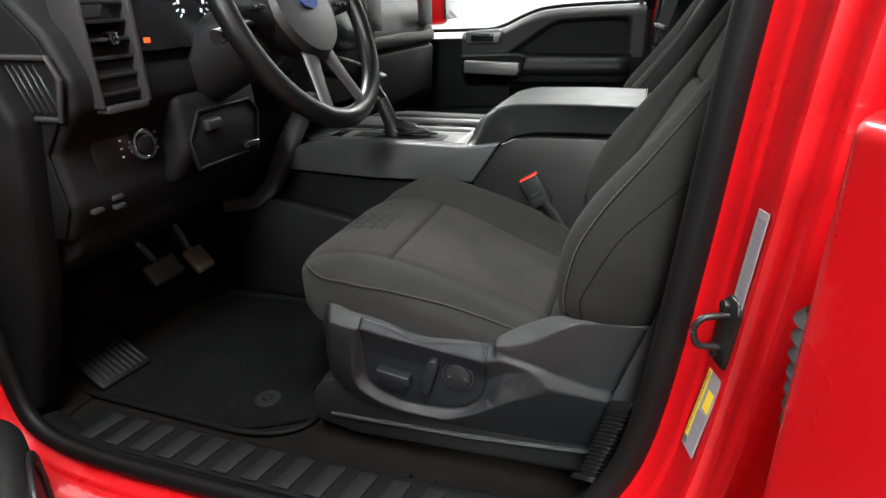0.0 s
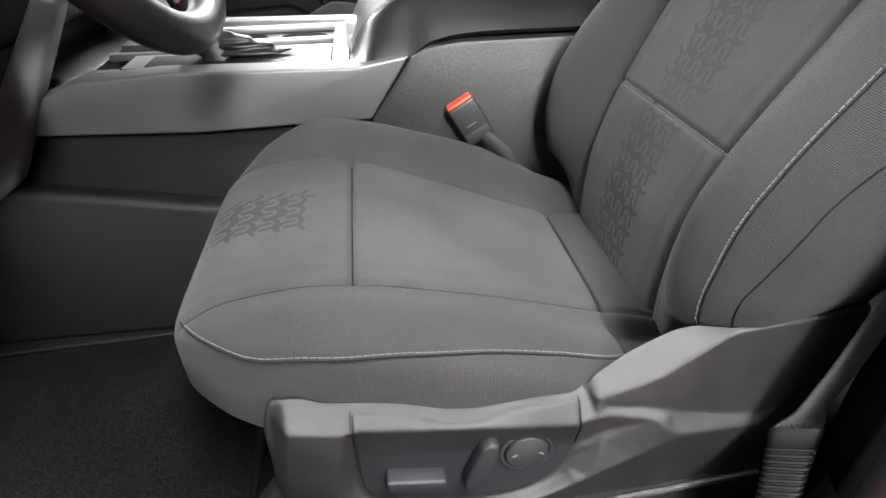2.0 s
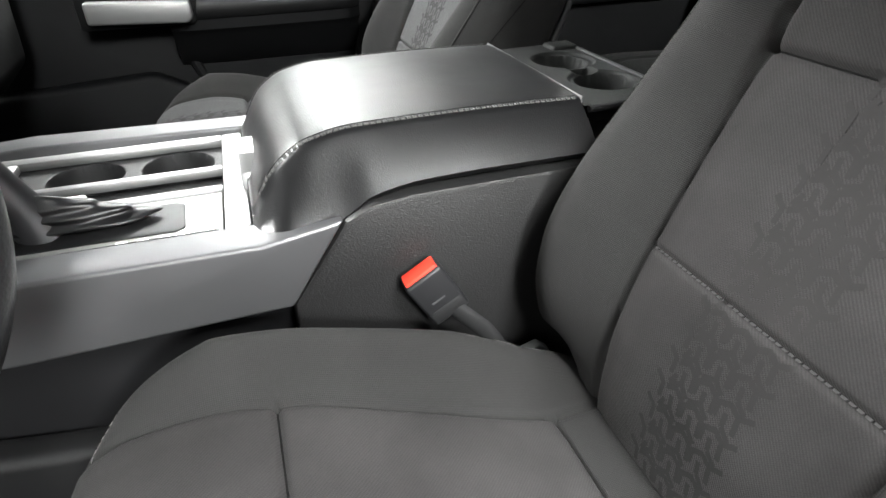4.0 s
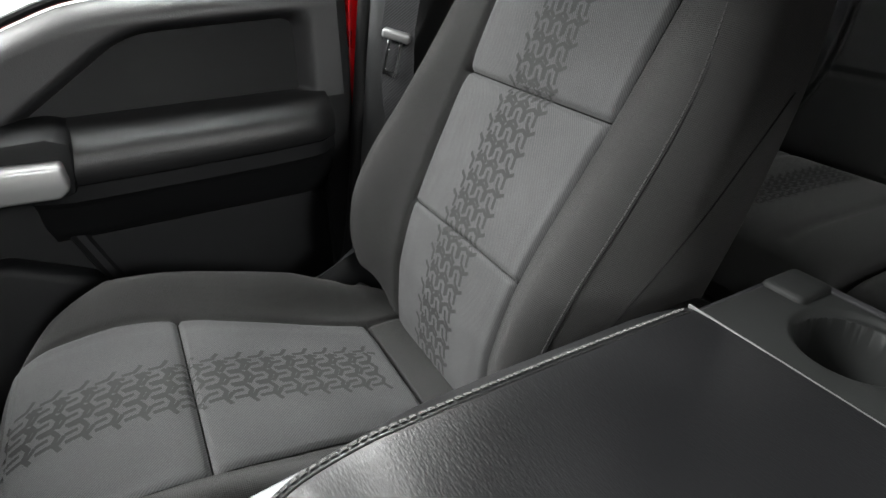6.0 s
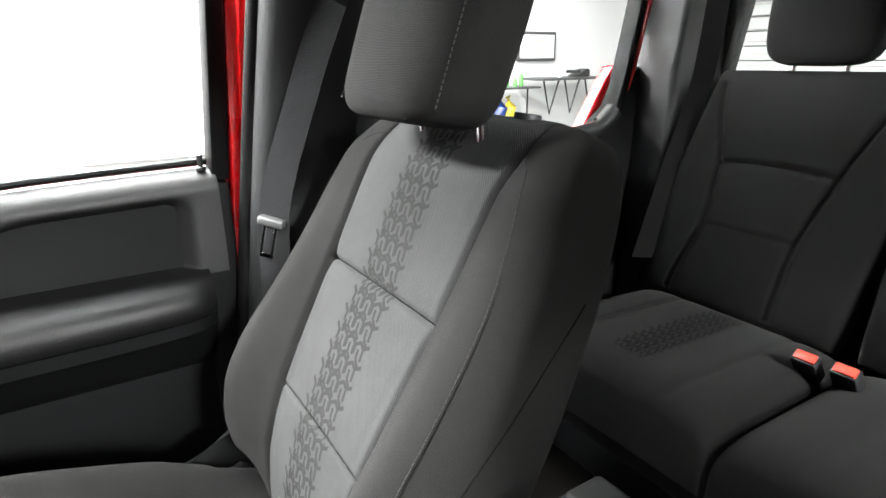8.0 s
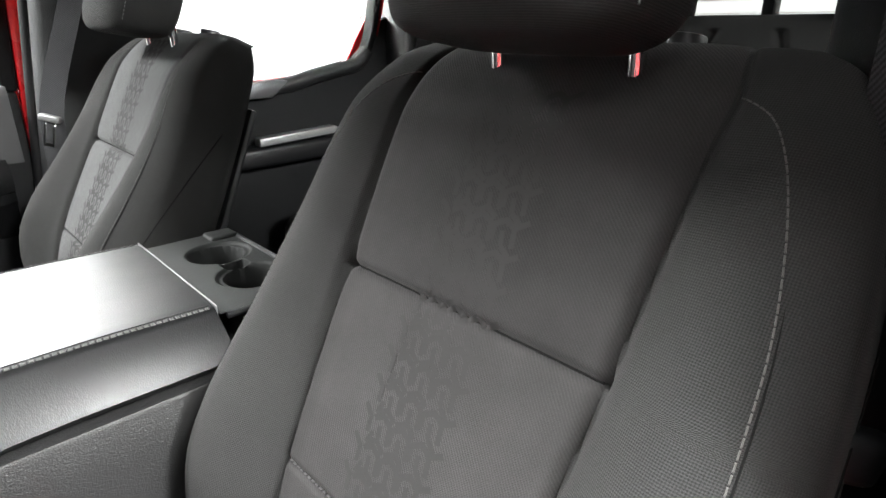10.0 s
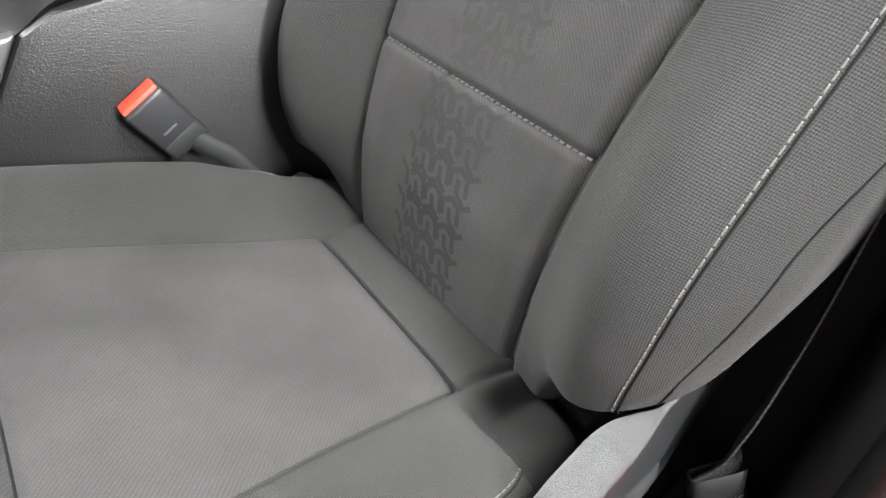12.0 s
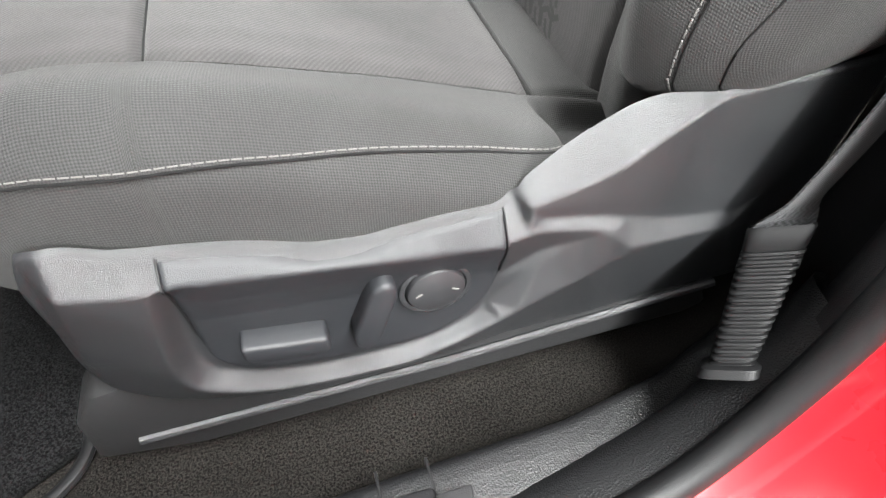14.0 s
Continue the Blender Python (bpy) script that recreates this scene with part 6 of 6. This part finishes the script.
def rear_left_door():
    d = thing("rear_left_door", "red rear door standing ajar at its hinged edge", "door")
    m = pose(0.116, -0.945, 0, 0, 0, -66)
    part("outer_panel", box(0.0, 1.0, -0.02, 0.03, -0.12, 0.63, 0.016, 4, m=m), RED, d)
    part("front_edge", box(0.004, 0.06, 0.028, 0.13, -0.10, 0.61, 0.014, 3, m=m), RED, d)
    part("inner_trim", box(0.06, 0.97, 0.031, 0.15, -0.08, 0.62, 0.01, 3, m=m), GRAINED, d)
    part("window_frame", box(0.10, 1.0, 0.03, 0.08, 1.14, 1.2, 0.01, 3, m=m), RED, d)
    part("window_post", box(0.10, 0.15, 0.03, 0.08, 0.61, 1.18, 0.01, 3, m=m), RED, d)
    part("window_glass", box(0.15, 0.98, 0.05, 0.055, 0.62, 1.15, 0, m=m), TINT, d, "dark tinted glass")
    hinge = part("hinge", box(0.142, 0.23, -0.925, -0.885, 0.54, 0.59, 0.012, 3), RED, d, "red painted hinge")
    part("hinge_pin", tube([(0.150, -0.925, 0.525), (0.150, -0.925, 0.605)], 0.012, 14), RED, hinge)
    line = [(0.143 + 0.0006 * k, -0.885, 0.475 - 0.0075 * k) for k in range(17)]
    part("wiring_boot", tube(line, [0.020 + (0.007 if k % 2 else 0) for k in range(17)], 18), RUBBER, d, "ribbed black wiring boot", 20)


rear_left_door()


def driver_door():
    d = thing("driver_door", "open red driver's door with black inner trim", "door")
    m = pose(-0.99, -0.92, 0, 0, 0, -36)
    part("outer_panel", box(0.02, 0.98, -0.09, -0.02, -0.12, 0.62, 0.02, 3, m=m), RED, d)
    part("inner_trim", box(0.04, 0.95, -0.018, 0.05, -0.08, 0.60, 0.015, 3, m=m), GRAINED, d)
    part("map_pocket", box(0.12, 0.80, 0.045, 0.15, -0.06, 0.19, 0.05, 6, m=m), VINYL, d, "rounded black door pocket")
    part("speaker_ring", disc(tuple(m @ Vector((0.24, 0.149, 0.07))), tuple(m.to_3x3() @ Vector((0, 1, 0))), 0.085, 0.008, 40, 0.003, inner=0.07), SMOOTH, d)
    part("armrest", box(0.35, 0.85, 0.045, 0.09, 0.36, 0.44, 0.02, 4, m=m), LEATHER, d)


driver_door()


def office_corner():
    desk = thing("high_desk", "grey high desk with splayed metal legs", "desk")
    part("desktop", box(6.1, 7.5, 6.9, 7.5, 0.47, 0.51, 0.008), GREYTRIM, desk)
    for x in (6.35, 6.8, 7.25):
        part("leg_frame", tube([(x - 0.16, 7.0, 0.47), (x, 7.02, -0.05), (x + 0.16, 7.0, 0.47)], 0.016, 8), SMOOTH, desk)
    f = thing("framed_certificate", "framed cream certificate on the white wall", "picture frame")
    part("frame", box(6.10, 6.92, 7.55, 7.59, 0.76, 1.22, 0.008), GREYTRIM, f)
    part("sheet", box(6.15, 6.87, 7.54, 7.549, 0.81, 1.17, 0), STICKER, f)
    bars = None
    for k in range(5):
        bars = box(6.38, 6.63, 7.536, 7.5395, 0.90 + 0.045 * k, 0.915 + 0.045 * k, 0, bm=bars)
    part("print_bars", bars, YELLOW, f)
    phone = thing("desk_phone", "black desk telephone on the high desk", "telephone")
    part("body", slab([(6.9, 0.512), (7.2, 0.512), (7.2, 0.62), (7.15, 0.64)], 7.0, 7.25, "y", 0.015, 2), SMOOTH, phone)
    part("handset", box(6.90, 6.97, 6.98, 7.27, 0.57, 0.62, 0.02, 3), SMOOTH, phone)
    cup = thing("paper_cup", "white paper cup on the desk", "cup")
    part("body", tube([(6.62, 7.1, 0.511), (6.62, 7.1, 0.65)], [0.03, 0.042], 16), STICKER, cup)
    for x, mat, label in ((5.55, BLUE, "blue cloth bundle hanging by the desk"), (5.72, YELLOW, "yellow cloth bundle hanging by the desk")):
        b = thing("cloth_bundle", label, "cloth")
        part("bundle", tube([(x, 7.3, 0.24), (x + 0.04, 7.28, 0.08), (x - 0.02, 7.3, -0.10), (x + 0.02, 7.3, -0.22)], [0.05, 0.10, 0.11, 0.05], 10), mat, b)
    side = thing("side_table", "grey folding side table", "table")
    part("top", box(5.3, 6.1, 6.95, 7.5, 0.36, 0.39, 0.006), GREYTRIM, side)
    for x in (5.36, 6.04):
        part("leg", tube([(x, 7.2, 0.36), (x, 7.2, GROUND)], 0.014, 8), SMOOTH, side)
    for x, h in ((5.62, 0.16), (5.78, 0.12), (5.9, 0.2)):
        b = thing("spray_bottle", "green spray bottle on the side table", "bottle", "spray bottles")
        part("body", tube([(x, 7.2, 0.391), (x, 7.2, 0.391 + h * 0.7), (x, 7.2, 0.391 + h)], [0.035, 0.035, 0.012], 12), plain("green_plastic", (0.08, 0.25, 0.06), 0.4), b)
    rail = None
    for k in range(12):
        rail = box(10.40, 10.46, -5.8, 7.4, GROUND + 0.25 * k + 0.1, GROUND + 0.25 * k + 0.335, 0.02, 2, bm=rail)
    solid("panelled_wall_door", rail, WHITE, "white horizontally panelled roller door", "roller door", "structure")
    solid("wall_rail", box(-0.19, 3.2, 7.50, 7.595, -0.30, -0.16, 0.01), plain("rail_grey", (0.16, 0.16, 0.16), 0.5), "pale grey rail along the wall", "rail", "structure")


office_corner()
